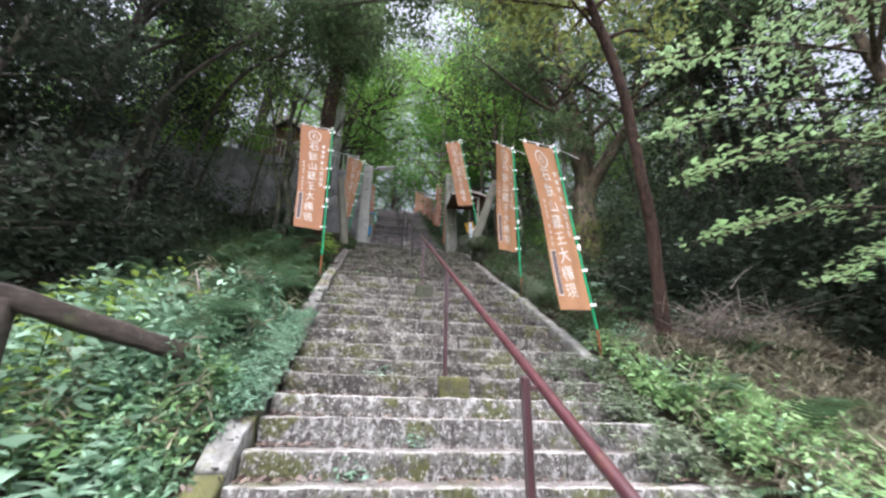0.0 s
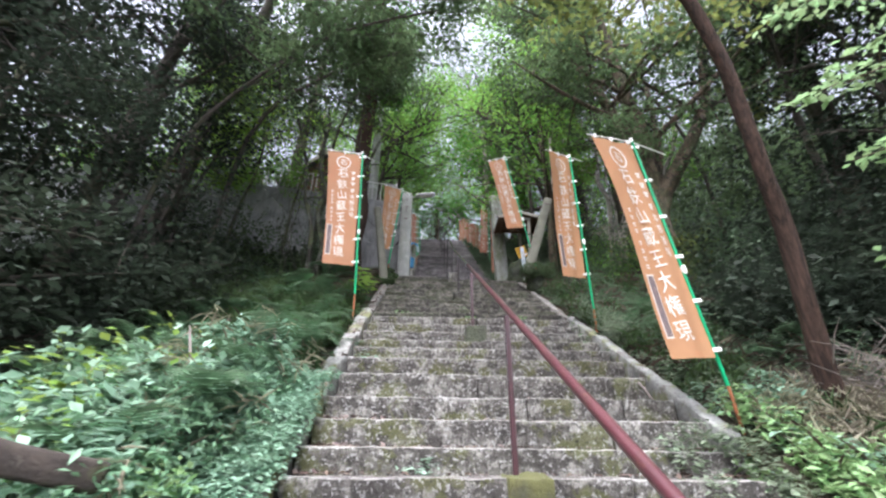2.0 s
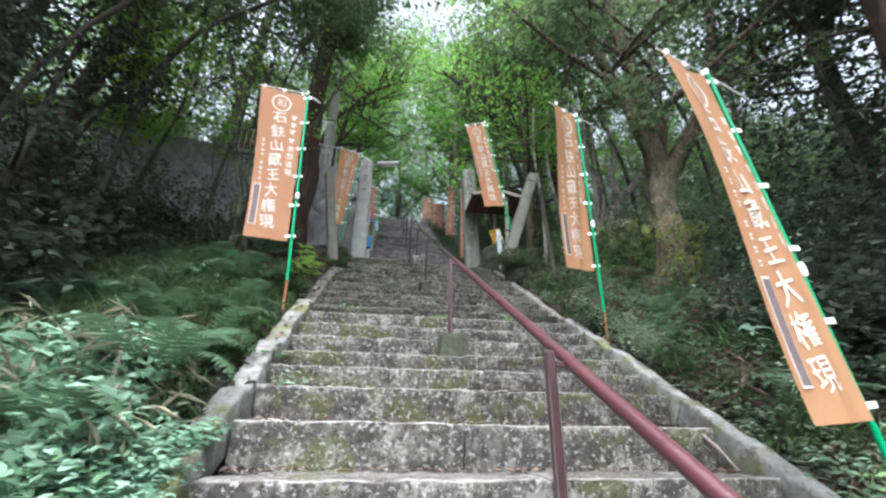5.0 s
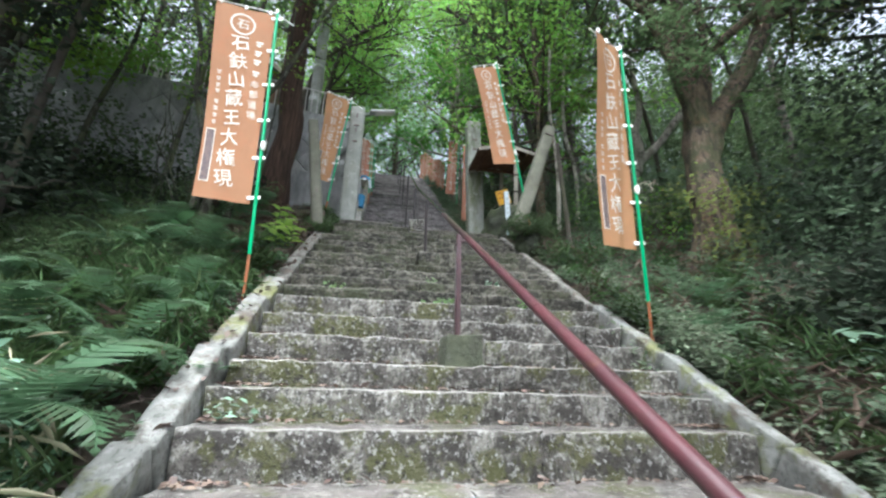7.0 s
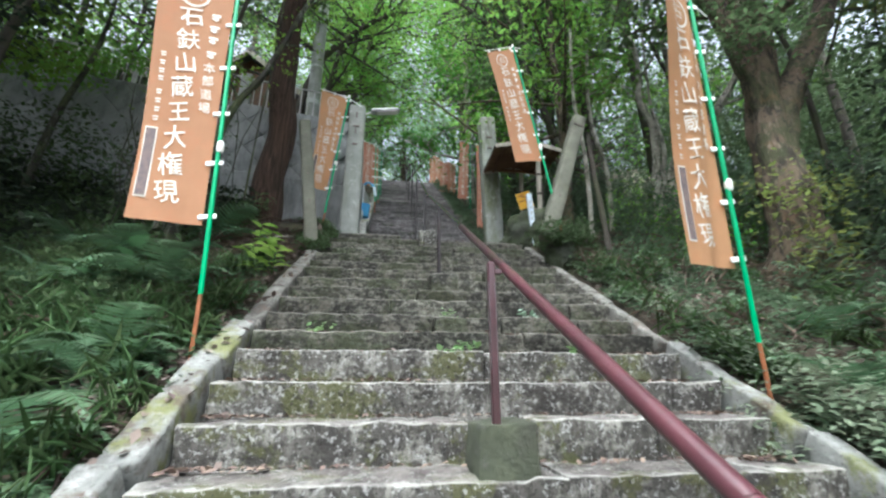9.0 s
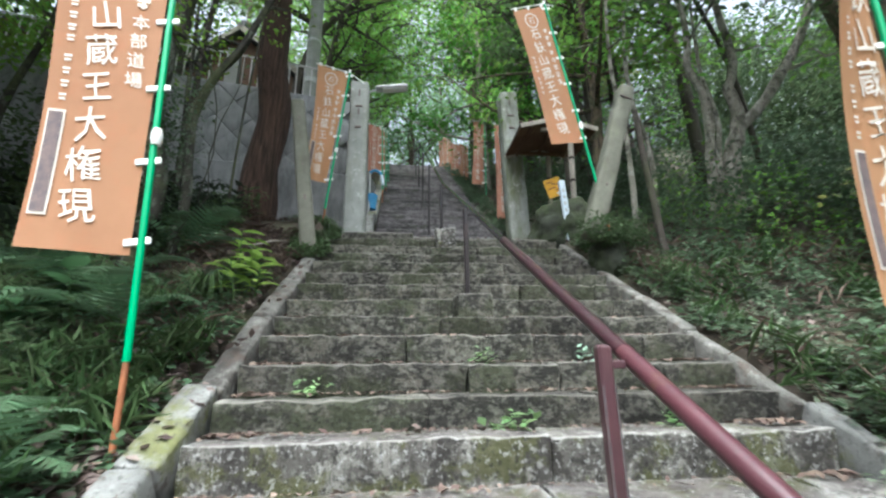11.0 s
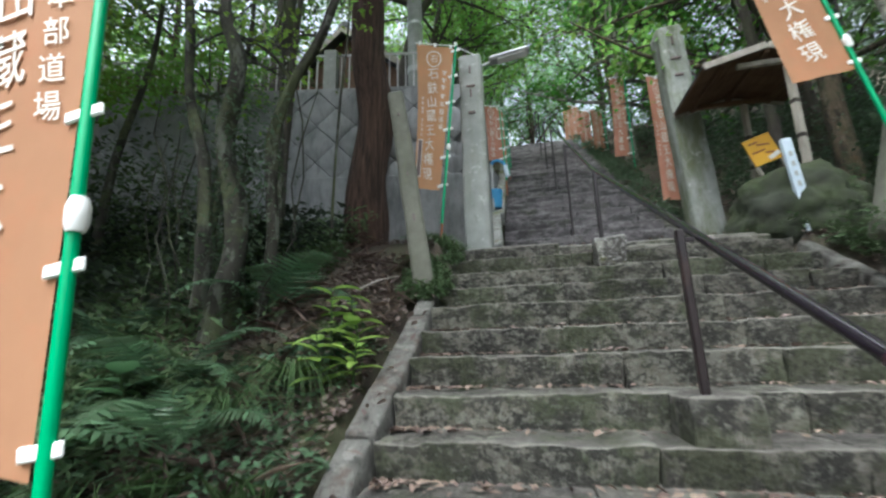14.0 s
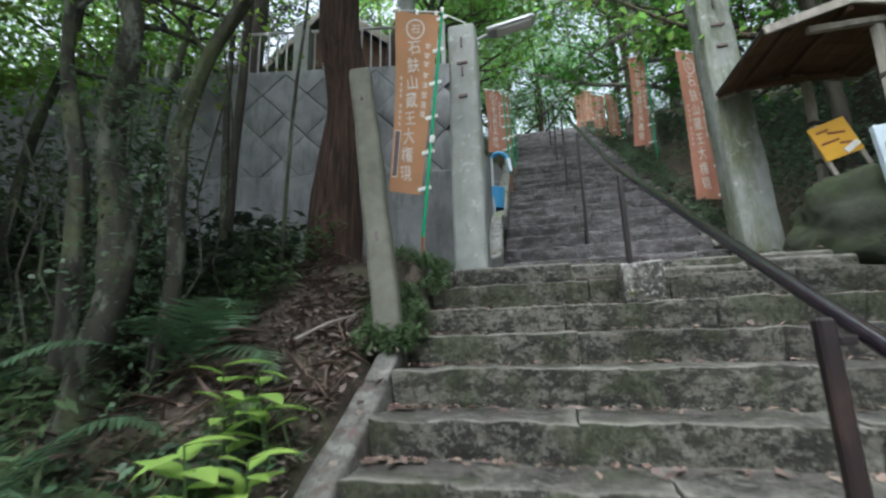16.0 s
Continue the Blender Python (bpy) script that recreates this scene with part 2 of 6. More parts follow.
WHITE_PLASTIC = surf("white_plastic", (0.78, 0.78, 0.76), (0.68, 0.68, 0.66), 10, 0.5, 0.05)
PALE_PLASTIC = surf("bluish_white_plastic", (0.55, 0.63, 0.70), (0.45, 0.53, 0.60), 10, 0.5, 0.05)
METAL = surf("galvanised_steel", (0.42, 0.43, 0.42), (0.33, 0.34, 0.33), 10, 0.5, 0.08, metal=0.5)
FENCE = surf("aged_fence_paint", (0.48, 0.47, 0.46), (0.34, 0.33, 0.33), 12, 0.6, 0.1)
BARK = surf("grey_bark", (0.085, 0.073, 0.06), (0.04, 0.035, 0.03), 6, 0.95, 1.0, 14, (
    ((0.22, 0.215, 0.19), 3, 0.58, 0.7, 0.6, (1, 1, 1)), ((0.07, 0.085, 0.035), 1.6, 0.5, 0.68, 0.7, (1, 1, 1))), stretch=(1.6, 1.6, 0.5))
PALE_BARK = surf("pale_bark", (0.13, 0.096, 0.068), (0.046, 0.035, 0.026), 9, 0.95, 1.0, 16, (
    ((0.03, 0.026, 0.021), 9, 0.5, 0.55, 0.85, (1.6, 1.6, 0.5)), ((0.05, 0.058, 0.028), 3.2, 0.5, 0.58, 0.8, (1, 1, 0.6)), ((0.19, 0.155, 0.12), 13, 0.56, 0.6, 0.5, (1.4, 1.4, 0.6)),
    ((0.08, 0.085, 0.04), 1.5, 0.5, 0.7, 0.7, (1, 1, 1)), ((0.2, 0.11, 0.06), 2.3, 0.6, 0.72, 0.6, (1, 1, 1))), stretch=(1.6, 1.6, 0.5))
RED_BARK = surf("red_brown_bark", (0.09, 0.052, 0.037), (0.026, 0.017, 0.013), 14, 0.95, 1.0, 24, (
    ((0.17, 0.11, 0.08), 6, 0.58, 0.7, 0.5, (2, 2, 0.2)), ((0.015, 0.011, 0.009), 9, 0.52, 0.58, 0.7, (2.4, 2.4, 0.12))), stretch=(2.6, 2.6, 0.16))
OLD_WOOD = surf("old_brown_wood", (0.16, 0.095, 0.06), (0.09, 0.055, 0.036), 8, 0.9, 0.5, 20, stretch=(3, 0.5, 3), obj=0.15)
GREY_WOOD = surf("weathered_grey_wood", (0.36, 0.33, 0.28), (0.23, 0.21, 0.18), 8, 0.9, 0.4, 20, (
    (GRIME, 4, 0.55, 0.75, 0.6, (1, 1, 1)),), stretch=(2, 2, 0.6), obj=0.1)
DARK_WOOD = surf("dark_mossy_wood", (0.075, 0.06, 0.05), (0.035, 0.03, 0.026), 9, 0.95, 0.8, 22, (((0.10, 0.12, 0.05), 4, 0.55, 0.68, 0.8, (1, 1, 1)), ((0.16, 0.14, 0.12), 14, 0.58, 0.68, 0.5, (1, 1, 1))), stretch=(0.7, 2, 2))
ROOF_TILE = surf("dark_roof_tile", (0.075, 0.078, 0.08), (0.12, 0.12, 0.12), 5, 0.6, 0.2, obj=0.15)
BLOOM = surf("yellow_petal", (0.85, 0.66, 0.03), (0.75, 0.55, 0.02), 9, 0.6, 0.0)
YELLOW = surf("yellow_board", (0.75, 0.42, 0.03), (0.65, 0.36, 0.04), 5, 0.6, 0.05)
BLUE = surf("blue_plastic", (0.06, 0.25, 0.45), (0.05, 0.2, 0.4), 6, 0.5, 0.05)


def leaf_mat(name, c1, c2, translucent=0.35, scale=0.6, rough=0.6, spec=0.15):
    return surf(name, c1, c2, scale, rough, 0.0, island=0.35, translucent=translucent, spec=spec)


LEAF_DARK = leaf_mat("dark_evergreen_leaf", (0.031, 0.042, 0.031), (0.047, 0.062, 0.04), 0.36, 0.6, 0.6, 0.1)
LEAF_MID = leaf_mat("green_leaf", (0.076, 0.116, 0.058), (0.105, 0.15, 0.068), 0.52)
LEAF_BRIGHT = leaf_mat("fresh_green_leaf", (0.125, 0.245, 0.048), (0.18, 0.31, 0.07), 0.72)
LEAF_WOODS = leaf_mat("woodland_leaf", (0.06, 0.09, 0.046), (0.085, 0.12, 0.055), 0.45)
LEAF_OLIVE = leaf_mat("olive_leaf", (0.125, 0.15, 0.05), (0.16, 0.185, 0.055), 0.6)
CONIFER = leaf_mat("conifer_spray", (0.07, 0.19, 0.03), (0.11, 0.25, 0.04), 0.6)
HERB = leaf_mat("herb_leaf", (0.33, 0.47, 0.345), (0.155, 0.275, 0.185), 0.35, 0.6, 0.45, 0.35)
HERB_FINE = leaf_mat("fine_herb_leaf", (0.22, 0.37, 0.22), (0.12, 0.225, 0.125), 0.35, 0.6, 0.42, 0.5)
HERB_LIME = leaf_mat("lime_leaf", (0.28, 0.38, 0.09), (0.19, 0.30, 0.07), 0.4)
FERN_LEAF = leaf_mat("fern_leaf", (0.095, 0.16, 0.084), (0.042, 0.08, 0.04), 0.35, 0.6, 0.42, 0.45)
SPRAY_LEAF = leaf_mat("pale_spray_leaf", (0.19, 0.30, 0.13), (0.27, 0.37, 0.2), 0.5, 0.6, 0.4, 0.5)
GRASS_LEAF = leaf_mat("sedge_leaf", (0.06, 0.105, 0.04), (0.085, 0.125, 0.052), 0.35)
LIGHT_BARK = surf("light_grey_bark", (0.36, 0.34, 0.29), (0.17, 0.155, 0.13), 8, 0.95, 1.0, 18, (((0.07, 0.075, 0.045), 2.0, 0.48, 0.6, 0.8, (1, 1, 1)), ((0.045, 0.042, 0.034), 7, 0.52, 0.58, 0.75, (1.5, 1.5, 0.7)), ((0.38, 0.37, 0.33), 11, 0.55, 0.6, 0.6, (1, 1, 1))), stretch=(1.6, 1.6, 0.5))
LICHEN_BARK = surf("lichened_grey_bark", (0.055, 0.052, 0.04), (0.026, 0.025, 0.02), 7, 0.95, 1.0, 18, (((0.15, 0.16, 0.13), 5, 0.54, 0.59, 0.7, (1.5, 1.5, 0.7)), ((0.09, 0.105, 0.05), 2.2, 0.5, 0.62, 0.8, (1, 1, 1))), stretch=(1.6, 1.6, 0.5))
LEAF_LIME = leaf_mat("yellow_green_leaf", (0.20, 0.30, 0.05), (0.15, 0.25, 0.05), 0.65)
# leaf colour paled for the bright light on the far trees
LEAF_PALE = leaf_mat("pale_sunlit_leaf", (0.12, 0.23, 0.085), (0.165, 0.28, 0.12), 0.65)
DEAD_LEAF = leaf_mat("fallen_leaf", (0.19, 0.14, 0.115), (0.095, 0.068, 0.055), 0.1, 3.0, 0.8)
DRY_LEAF = leaf_mat("curled_leaf", (0.2, 0.16, 0.145), (0.11, 0.082, 0.072), 0.15, 3.0, 0.75)
LEAF_FRESH = leaf_mat("fresh_herb_leaf", (0.29, 0.43, 0.20), (0.20, 0.33, 0.14), 0.45, 0.6, 0.45, 0.4)
IVY_LEAF = leaf_mat("grey_green_ivy_leaf", (0.115, 0.165, 0.10), (0.07, 0.105, 0.06), 0.4, 0.8, 0.45, 0.35)
DUSTY_IVY = leaf_mat("dusty_ivy_leaf", (0.25, 0.30, 0.21), (0.12, 0.16, 0.10), 0.35, 0.8, 0.45, 0.35)
STRAW = leaf_mat("dry_straw", (0.40, 0.37, 0.28), (0.22, 0.20, 0.14), 0.2, 3.0, 0.8)
BROAD_LEAF = leaf_mat("broad_green_leaf", (0.10, 0.2, 0.09), (0.07, 0.15, 0.065), 0.3, 2.0, 0.45, 0.4)
TWIG = surf("dead_twig", (0.26, 0.23, 0.21), (0.14, 0.12, 0.105), 9, 0.9, 0.3)


# ---- mesh helpers ----
def mesh_of(name, verts, faces, mat, smooth=False):
    me = bpy.data.meshes.new(name)
    me.from_pydata([tuple(v) for v in verts], [], [tuple(f) for f in faces])
    if smooth:
        me.polygons.foreach_set("use_smooth", [True] * len(me.polygons))
    me.materials.append(mat)
    me.update()
    return me


def mesh_np(name, verts, faces, mat):
    """A mesh from arrays: verts (n, 3) and triangles or quads (m, k)."""
    verts, faces = np.asarray(verts, dtype=np.float32), np.asarray(faces, dtype=np.int32)
    me = bpy.data.meshes.new(name)
    k = faces.shape[1]
    me.vertices.add(len(verts))
    me.vertices.foreach_set("co", verts.ravel())
    me.loops.add(faces.size)
    me.loops.foreach_set("vertex_index", faces.ravel())
    me.polygons.add(len(faces))
    me.polygons.foreach_set("loop_start", np.arange(0, faces.size, k, dtype=np.int32))
    me.materials.append(mat)
    me.update(calc_edges=True)
    return me


def mesh_bm(name, bm, mat, smooth=False):
    me = bpy.data.meshes.new(name)
    bm.to_mesh(me)
    bm.free()
    if smooth:
        me.polygons.foreach_set("use_smooth", [True] * len(me.polygons))
    me.materials.append(mat)
    return me


def part(name, me, parent, label="", m=None):
    ob = new(name, me)
    ob.parent = parent
    if m is not None:
        ob.matrix_basis = m
    return tagged(ob, label)


def thing(name, label, category, m=None, group="", kind=""):
    ob = new(name)
    ob.empty_display_size = 0.1
    if m is not None:
        ob.matrix_basis = m
    return tagged(ob, label, category, group, kind)


def box(bm, c, size, m=Matrix(), bevel=0.006):
    """A bevelled box round c, turned by m, added to bm."""
    r = bmesh.ops.create_cube(bm, size=1.0, matrix=Matrix.Translation(c) @ m.to_4x4() @ Matrix.Diagonal((*size, 1)))
    if bevel:
        edges = list({e for v in r["verts"] for e in v.link_edges})
        bmesh.ops.bevel(bm, geom=edges, offset=bevel, segments=1, affect="EDGES", profile=0.5)
    return bm


def box_mesh(name, c, size, mat, m=Matrix(), bevel=0.006):
    return mesh_bm(name, box(bmesh.new(), c, size, m, bevel), mat)


def tube(pts, radii, segs=8, cap=True):
    """Verts and faces of a tube along pts."""
    pts = [Vector(p) for p in pts]
    verts, faces, side = [], [], None
    for i, p in enumerate(pts):
        d = (pts[min(i + 1, len(pts) - 1)] - pts[max(i - 1, 0)]).normalized()
        if side is None:
            side = d.orthogonal().normalized()
        side = (side - d * side.dot(d)).normalized()
        up = d.cross(side)
        r = radii[i] if isinstance(radii, (list, tuple)) else radii
        for s in range(segs):
            a = 2 * math.pi * s / segs
            verts.append(p + (side * math.cos(a) + up * math.sin(a)) * r)
    for i in range(len(pts) - 1):
        for s in range(segs):
            a, b = i * segs + s, i * segs + (s + 1) % segs
            faces.append((a, b, b + segs, a + segs))
    if cap:
        n = len(verts)         # the ends have their own corners, so that they stay flat
        verts += verts[:segs] + verts[n - segs:n]
        faces.append(tuple(range(n + segs - 1, n - 1, -1)))
        faces.append(tuple(range(n + segs, n + 2 * segs)))
    return verts, faces


def polyline(pts, n):
    """A smooth run of n points through pts."""
    pts = [Vector(p) for p in pts]
    out = []
    for k in range(n):
        t = k / (n - 1) * (len(pts) - 1)
        i = min(int(t), len(pts) - 2)
        a, b, c, d = pts[max(i - 1, 0)], pts[i], pts[i + 1], pts[min(i + 2, len(pts) - 1)]
        u = t - i
        out.append(0.5 * ((2 * b) + (c - a) * u + (2 * a - 5 * b + 4 * c - d) * u * u + (3 * b - a - 3 * c + d) * u ** 3))
    return out


def gnarled(pts, radii, segs=18, rings=46, lump=0.16, ridge=0.07, k=7, seed=0):
    """A tube with burls and upright ridges, as bark has them."""
    fine = polyline(pts, rings)
    rr = [radii[0] + 0 * i for i in range(rings)] if len(radii) == 1 else list(np.interp(np.linspace(0, len(radii) - 1, rings), range(len(radii)), radii))
    verts, faces = tube(fine, rr, segs)
    for i, v in enumerate(verts):
        j, a = min(i // segs, rings - 1), 2 * math.pi * (i % segs) / segs
        if i >= rings * segs:
            j = 0 if i < (rings + 1) * segs else rings - 1
        c = fine[j]
        q = Vector((math.cos(a), math.sin(a), 0)) * 0.9 + Vector((seed, 0, c.z * 1.6))
        f = 1 + lump * noise.noise(q * 1.3) + lump * 0.6 * noise.noise(q * 2.9) + ridge * noise.noise(Vector((math.cos(a) * k * 0.5, math.sin(a) * k * 0.5, c.z * 0.9 + seed)))
        verts[i] = c + (v - c) * f
    return verts, faces


def tubes(name, runs, mat, segs=8, smooth=True):
    verts, faces = [], []
    for pts, radii in runs:
        v, f = tube(pts, radii, segs)
        faces += [tuple(i + len(verts) for i in q) for q in f]
        verts += v
    return mesh_of(name, verts, faces, mat, smooth)


def rough_block(name, size, mat, seed, r=0.018, amp=0.008, step=0.22, freq=5.0):
    """A worn stone block about its centre, edges rounded, faces uneven."""
    h = [s / 2 for s in size]
    axes = []
    for s, hh in zip(size, h):
        k = max(1, int(round((s - 2 * r) / step)))
        axes.append([-hh] + [-hh + r + (s - 2 * r) * i / k for i in range(k + 1)] + [hh])
    n = [len(a) for a in axes]
    index, verts, faces = {}, [], []

    def vid(i, j, k):
        key = (i, j, k)
        if key not in index:
            p = Vector((axes[0][i], axes[1][j], axes[2][k]))
            inner = Vector([max(-hh + r, min(hh - r, c)) for c, hh in zip(p, h)])
            d = p - inner
            if d.length > 1e-6:
                p = inner + d.normalized() * r
            q = p * freq + Vector((seed * 3.7, seed * 1.3, seed * 2.1))
            p = p + noise.noise_vector(q) * amp + noise.noise_vector(q * 2.7) * amp * 0.55 + noise.noise_vector(q * 6.5) * amp * 0.3
            index[key] = len(verts)
            verts.append(p)
        return index[key]

    for ax in range(3):
        u, v = (ax + 1) % 3, (ax + 2) % 3
        for side in (0, n[ax] - 1):
            for a in range(n[u] - 1):
                for b in range(n[v] - 1):
                    q = []
                    for da, db in ((0, 0), (1, 0), (1, 1), (0, 1)):
                        c = [0, 0, 0]
                        c[ax], c[u], c[v] = side, a + da, b + db
                        q.append(vid(*c))
                    faces.append(q if side else q[::-1])
    return mesh_of(name, verts, faces, mat, True)


rng = np.random.default_rng(7)


def leaf_cloud(centres, size, mat, name="leaves", flat=0.6, long=1.0, droop=0.0, width=0.5):
    """Folded leaves at the centres, turned at random; flat: how level they lie."""
    c = np.asarray(centres, dtype=np.float64)
    n = len(c)
    s = size * rng.uniform(0.6, 1.35, n)[:, None]
    a = rng.uniform(0, 2 * np.pi, n)
    d = np.stack([np.cos(a), np.sin(a), rng.normal(-droop, 1 - flat, n)], 1)
    d /= np.linalg.norm(d, axis=1)[:, None]
    up = np.stack([rng.normal(0, 1 - flat, n), rng.normal(0, 1 - flat, n), np.ones(n)], 1)
    side = np.cross(d, up)
    side /= np.linalg.norm(side, axis=1)[:, None] + 1e-9
    nor = np.cross(side, d)
    tip, root = c + d * s * 0.5 * long, c - d * s * 0.5 * long
    w = s * width * 0.5
    lift = nor * s * 0.08
    v = np.stack([root, c + side * w + lift, tip, c - side * w + lift], 1).reshape(-1, 3)
    i = np.arange(n)[:, None] * 4
    f = np.concatenate([i + [0, 1, 2], i + [0, 2, 3]], 0)
    return mesh_np(name, v, f, mat)

# ---- the lie of the land ----
NOSES = [y * 0.9444 for y in (2.15, 2.47, 2.80, 3.10, 3.44, 3.73, 4.06, 4.35, 4.715, 5.07, 5.53, 5.95, 6.26, 6.549, 6.899, 7.233,
                              7.585, 7.875, 8.17, 8.51, 8.80, 9.107, 9.43, 9.73, 10.07, 10.39, 10.71, 11.05, 11.40)]
X0, X1 = -0.71, 2.28                      # the stair's two sides
UP_Y0, UP_Z0, UP_SLOPE, UP_Y1 = 11.9, 6.12, 0.66, 21.5
WALL_Y, WALL_TOP = 11.6, 8.78
WALL_TURN = 11.0               # the wall recedes towards the stairs


def wall_line(x):
    return WALL_Y + math.tan(radians(WALL_TURN)) * (max(x, -14.0) + 2.7)





def pitch(y):
    return 2.669 + 0.587 * (y - 5.25)


def lie(y):
    """The height of the way at y, stairs and landings."""
    if y < 0.5:
        return max(pitch(0.5) + 0.5 * (y - 0.5), -1.0)
    if y < 10.77:
        return pitch(y)
    if y < UP_Y0:
        return pitch(10.77)
    if y < UP_Y1:
        return UP_Z0 + UP_SLOPE * (y - UP_Y0)
    return UP_Z0 + UP_SLOPE * (UP_Y1 - UP_Y0) + 0.12 * (y - UP_Y1)


def ground_z(x, y):
    z = lie(y)
    wob = 0.10 * noise.noise((x * 0.7, y * 0.7, 0)) + 0.05 * noise.noise((x * 2.3, y * 2.3, 3))
    if X0 - 0.22 < x < X0 - 0.02 and 10.35 < y < WALL_Y + 0.18:
        return 5.9
    if X0 - 0.22 < x < X1 + 0.2:
        return z - 0.42
    if x < 0:
        e = -(x - X0 + 0.22)
        if y > wall_line(x) + 0.5 and x < -0.62:
            return max(WALL_TOP - 0.05, z - 0.1)
        out = z - 0.055 - 0.04 * min(e, 6) + wob * min(1, e * 2) + 0.28 * min(1, max(0, y - 8.8)) * min(1, e)
        if y > 10.6:
            out = max(out, 6.0 + 0.15 * wob)
        return out
    e = x - X1 - 0.2
    return z - 0.06 + 0.16 * min(e, 9) * (1 if y > 5 else max(0.0, (y - 2) / 3)) + wob * min(1, e * 2)


def spread(lo, hi, fine_lo, fine_hi, fine):
    out, p, d = [fine_lo], fine_lo, fine
    while p < fine_hi:
        p += fine
        out.append(p)
    while p < hi:
        d *= 1.35
        p += d
        out.append(p)
    p, d, low = fine_lo, fine, []
    while p > lo:
        d *= 1.35
        p -= d
        low.append(p)
    return low[::-1] + out


gx, gy = spread(-220, 220, -5, 6, 0.16), spread(-220, 300, -1, 20, 0.16)
gv = [(x, y, ground_z(x, y)) for y in gy for x in gx]
gf = [(j * len(gx) + i, j * len(gx) + i + 1, (j + 1) * len(gx) + i + 1, (j + 1) * len(gx) + i) for j in range(len(gy) - 1) for i in range(len(gx) - 1)]
ground = new("ground", mesh_of("ground", gv, gf, SOIL, True))
tagged(ground, "brown forest soil slope with leaf litter", "ground", kind="structure")

# ---- the stairs ----
stairs = thing("stone_stairs", "long weathered grey stone stairs with moss and lichen", "stairs", kind="structure")
srand = random.Random(3)


def step_row(ys, zs, x0, x1, seed, joints, mats):
    """One row of blocks per nose; each reaches under the next."""
    for i in range(len(ys) - 1):
        y, z = ys[i], zs[i]
        rise = z - (zs[i - 1] if i else z - 0.18)
        depth = ys[i + 1] - y + 0.08
        n = joints(i)
        cuts = [x0] + sorted(x0 + (x1 - x0) * ((k + srand.uniform(0.25, 0.75)) / n) for k in range(1, n)) + [x1]
        for k in range(len(cuts) - 1):
            w = cuts[k + 1] - cuts[k] - 0.007
            if w < 0.15:
                continue
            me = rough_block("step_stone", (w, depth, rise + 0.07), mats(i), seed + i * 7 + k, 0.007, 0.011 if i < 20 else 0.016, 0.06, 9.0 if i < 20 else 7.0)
            back = srand.uniform(0.015, 0.035) if i < 20 else srand.uniform(0.03, 0.055)
            for v in me.vertices:      # the face leans back below its nose
                if v.co.y < 0:
                    v.co.y += back * min(1, max(0, 0.5 - v.co.z / (rise + 0.07)))
            part("step_stone", me, stairs, m=pose((cuts[k] + cuts[k + 1]) / 2, y + depth / 2 + srand.uniform(-0.006, 0.006),
                                                  z - (rise + 0.07) / 2 + srand.uniform(-0.006, 0.004), srand.uniform(-0.5, 0.5), srand.uniform(-0.25, 0.25), srand.uniform(-0.25, 0.25)))


low_ys = [NOSES[0] - 0.31 * k for k in range(7, 0, -1)] + NOSES
low_zs = [pitch(y) for y in low_ys]
step_row(low_ys, low_zs, X0, X1, 1, lambda i: 2 if i < 16 else (3 if i < 24 else 4), lambda i: STONE if i < 13 else (MID_STONE if i < 24 else SHADED_CUT))
# the top course lies only on one side of the post; beyond it a stone is missing
y, z = low_ys[-2], low_zs[-2]
for k, (a, b, dz, d) in enumerate(((X0 + 0.1, 0.36, 0.19, 0.42), (0.95, 1.6, 0.10, 0.5), (1.61, X1, 0.13, 0.5))):
    part("step_stone", rough_block("step_stone", (b - a, d, 0.24), SHADED_CUT, 300 + k, 0.025, 0.012, 0.16), stairs, m=pose((a + b) / 2, y + 0.31 + d / 2, z + dz - 0.12))
part("landing_slab", rough_block("landing_slab", (X1 - X0, 1.25, 0.3), SHADED_CUT, 330, 0.02, 0.015, 0.2), stairs, m=pose((X0 + X1) / 2, 11.6, 5.76))
part("soil", rough_block("soil", (0.5, 0.5, 0.08), CORE, 340, 0.03, 0.02, 0.08), stairs, "dark soil in the gap of a missing stone", pose(0.62, 10.78, 5.725))
n_up = 29
up_ys = [UP_Y0 + (UP_Y1 - UP_Y0) * i / n_up for i in range(n_up + 1)]
up_zs = [UP_Z0 + UP_SLOPE * (y - UP_Y0) for y in up_ys]
UX0, UX1 = -0.28, 1.95
# the lower steps take the shade-dark colour, the top ones the sky-lit colour
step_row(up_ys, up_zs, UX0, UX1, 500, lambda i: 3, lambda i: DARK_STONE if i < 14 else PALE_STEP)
core_v, core_f = [], []
for a in (X0 + 0.02, X1 - 0.02):
    core_v += [(a, low_ys[0] - 0.2, -1.3), (a, low_ys[0] + 0.05, low_zs[0] - 0.25), (a, 10.5, pitch(10.5) - 0.28), (a, 12.0, 5.7), (a, 12.0, -1.3)]
core_f = [(0, 1, 2, 3, 4), (9, 8, 7, 6, 5)] + [(i, (i + 1) % 5, 5 + (i + 1) % 5, 5 + i) for i in range(5)]
part("core", mesh_of("core", core_v, [f[::-1] for f in core_f], CORE), stairs)
core_v = []
for a in (UX0 + 0.02, UX1 - 0.02):
    core_v += [(a, 11.8, 5.5), (a, 11.95, UP_Z0 - 0.3), (a, 21.6, up_zs[-1] - 0.26), (a, 22.4, up_zs[-1] - 0.2), (a, 22.4, 5.5)]
part("core", mesh_of("core", core_v, [f[::-1] for f in core_f], CORE), stairs)


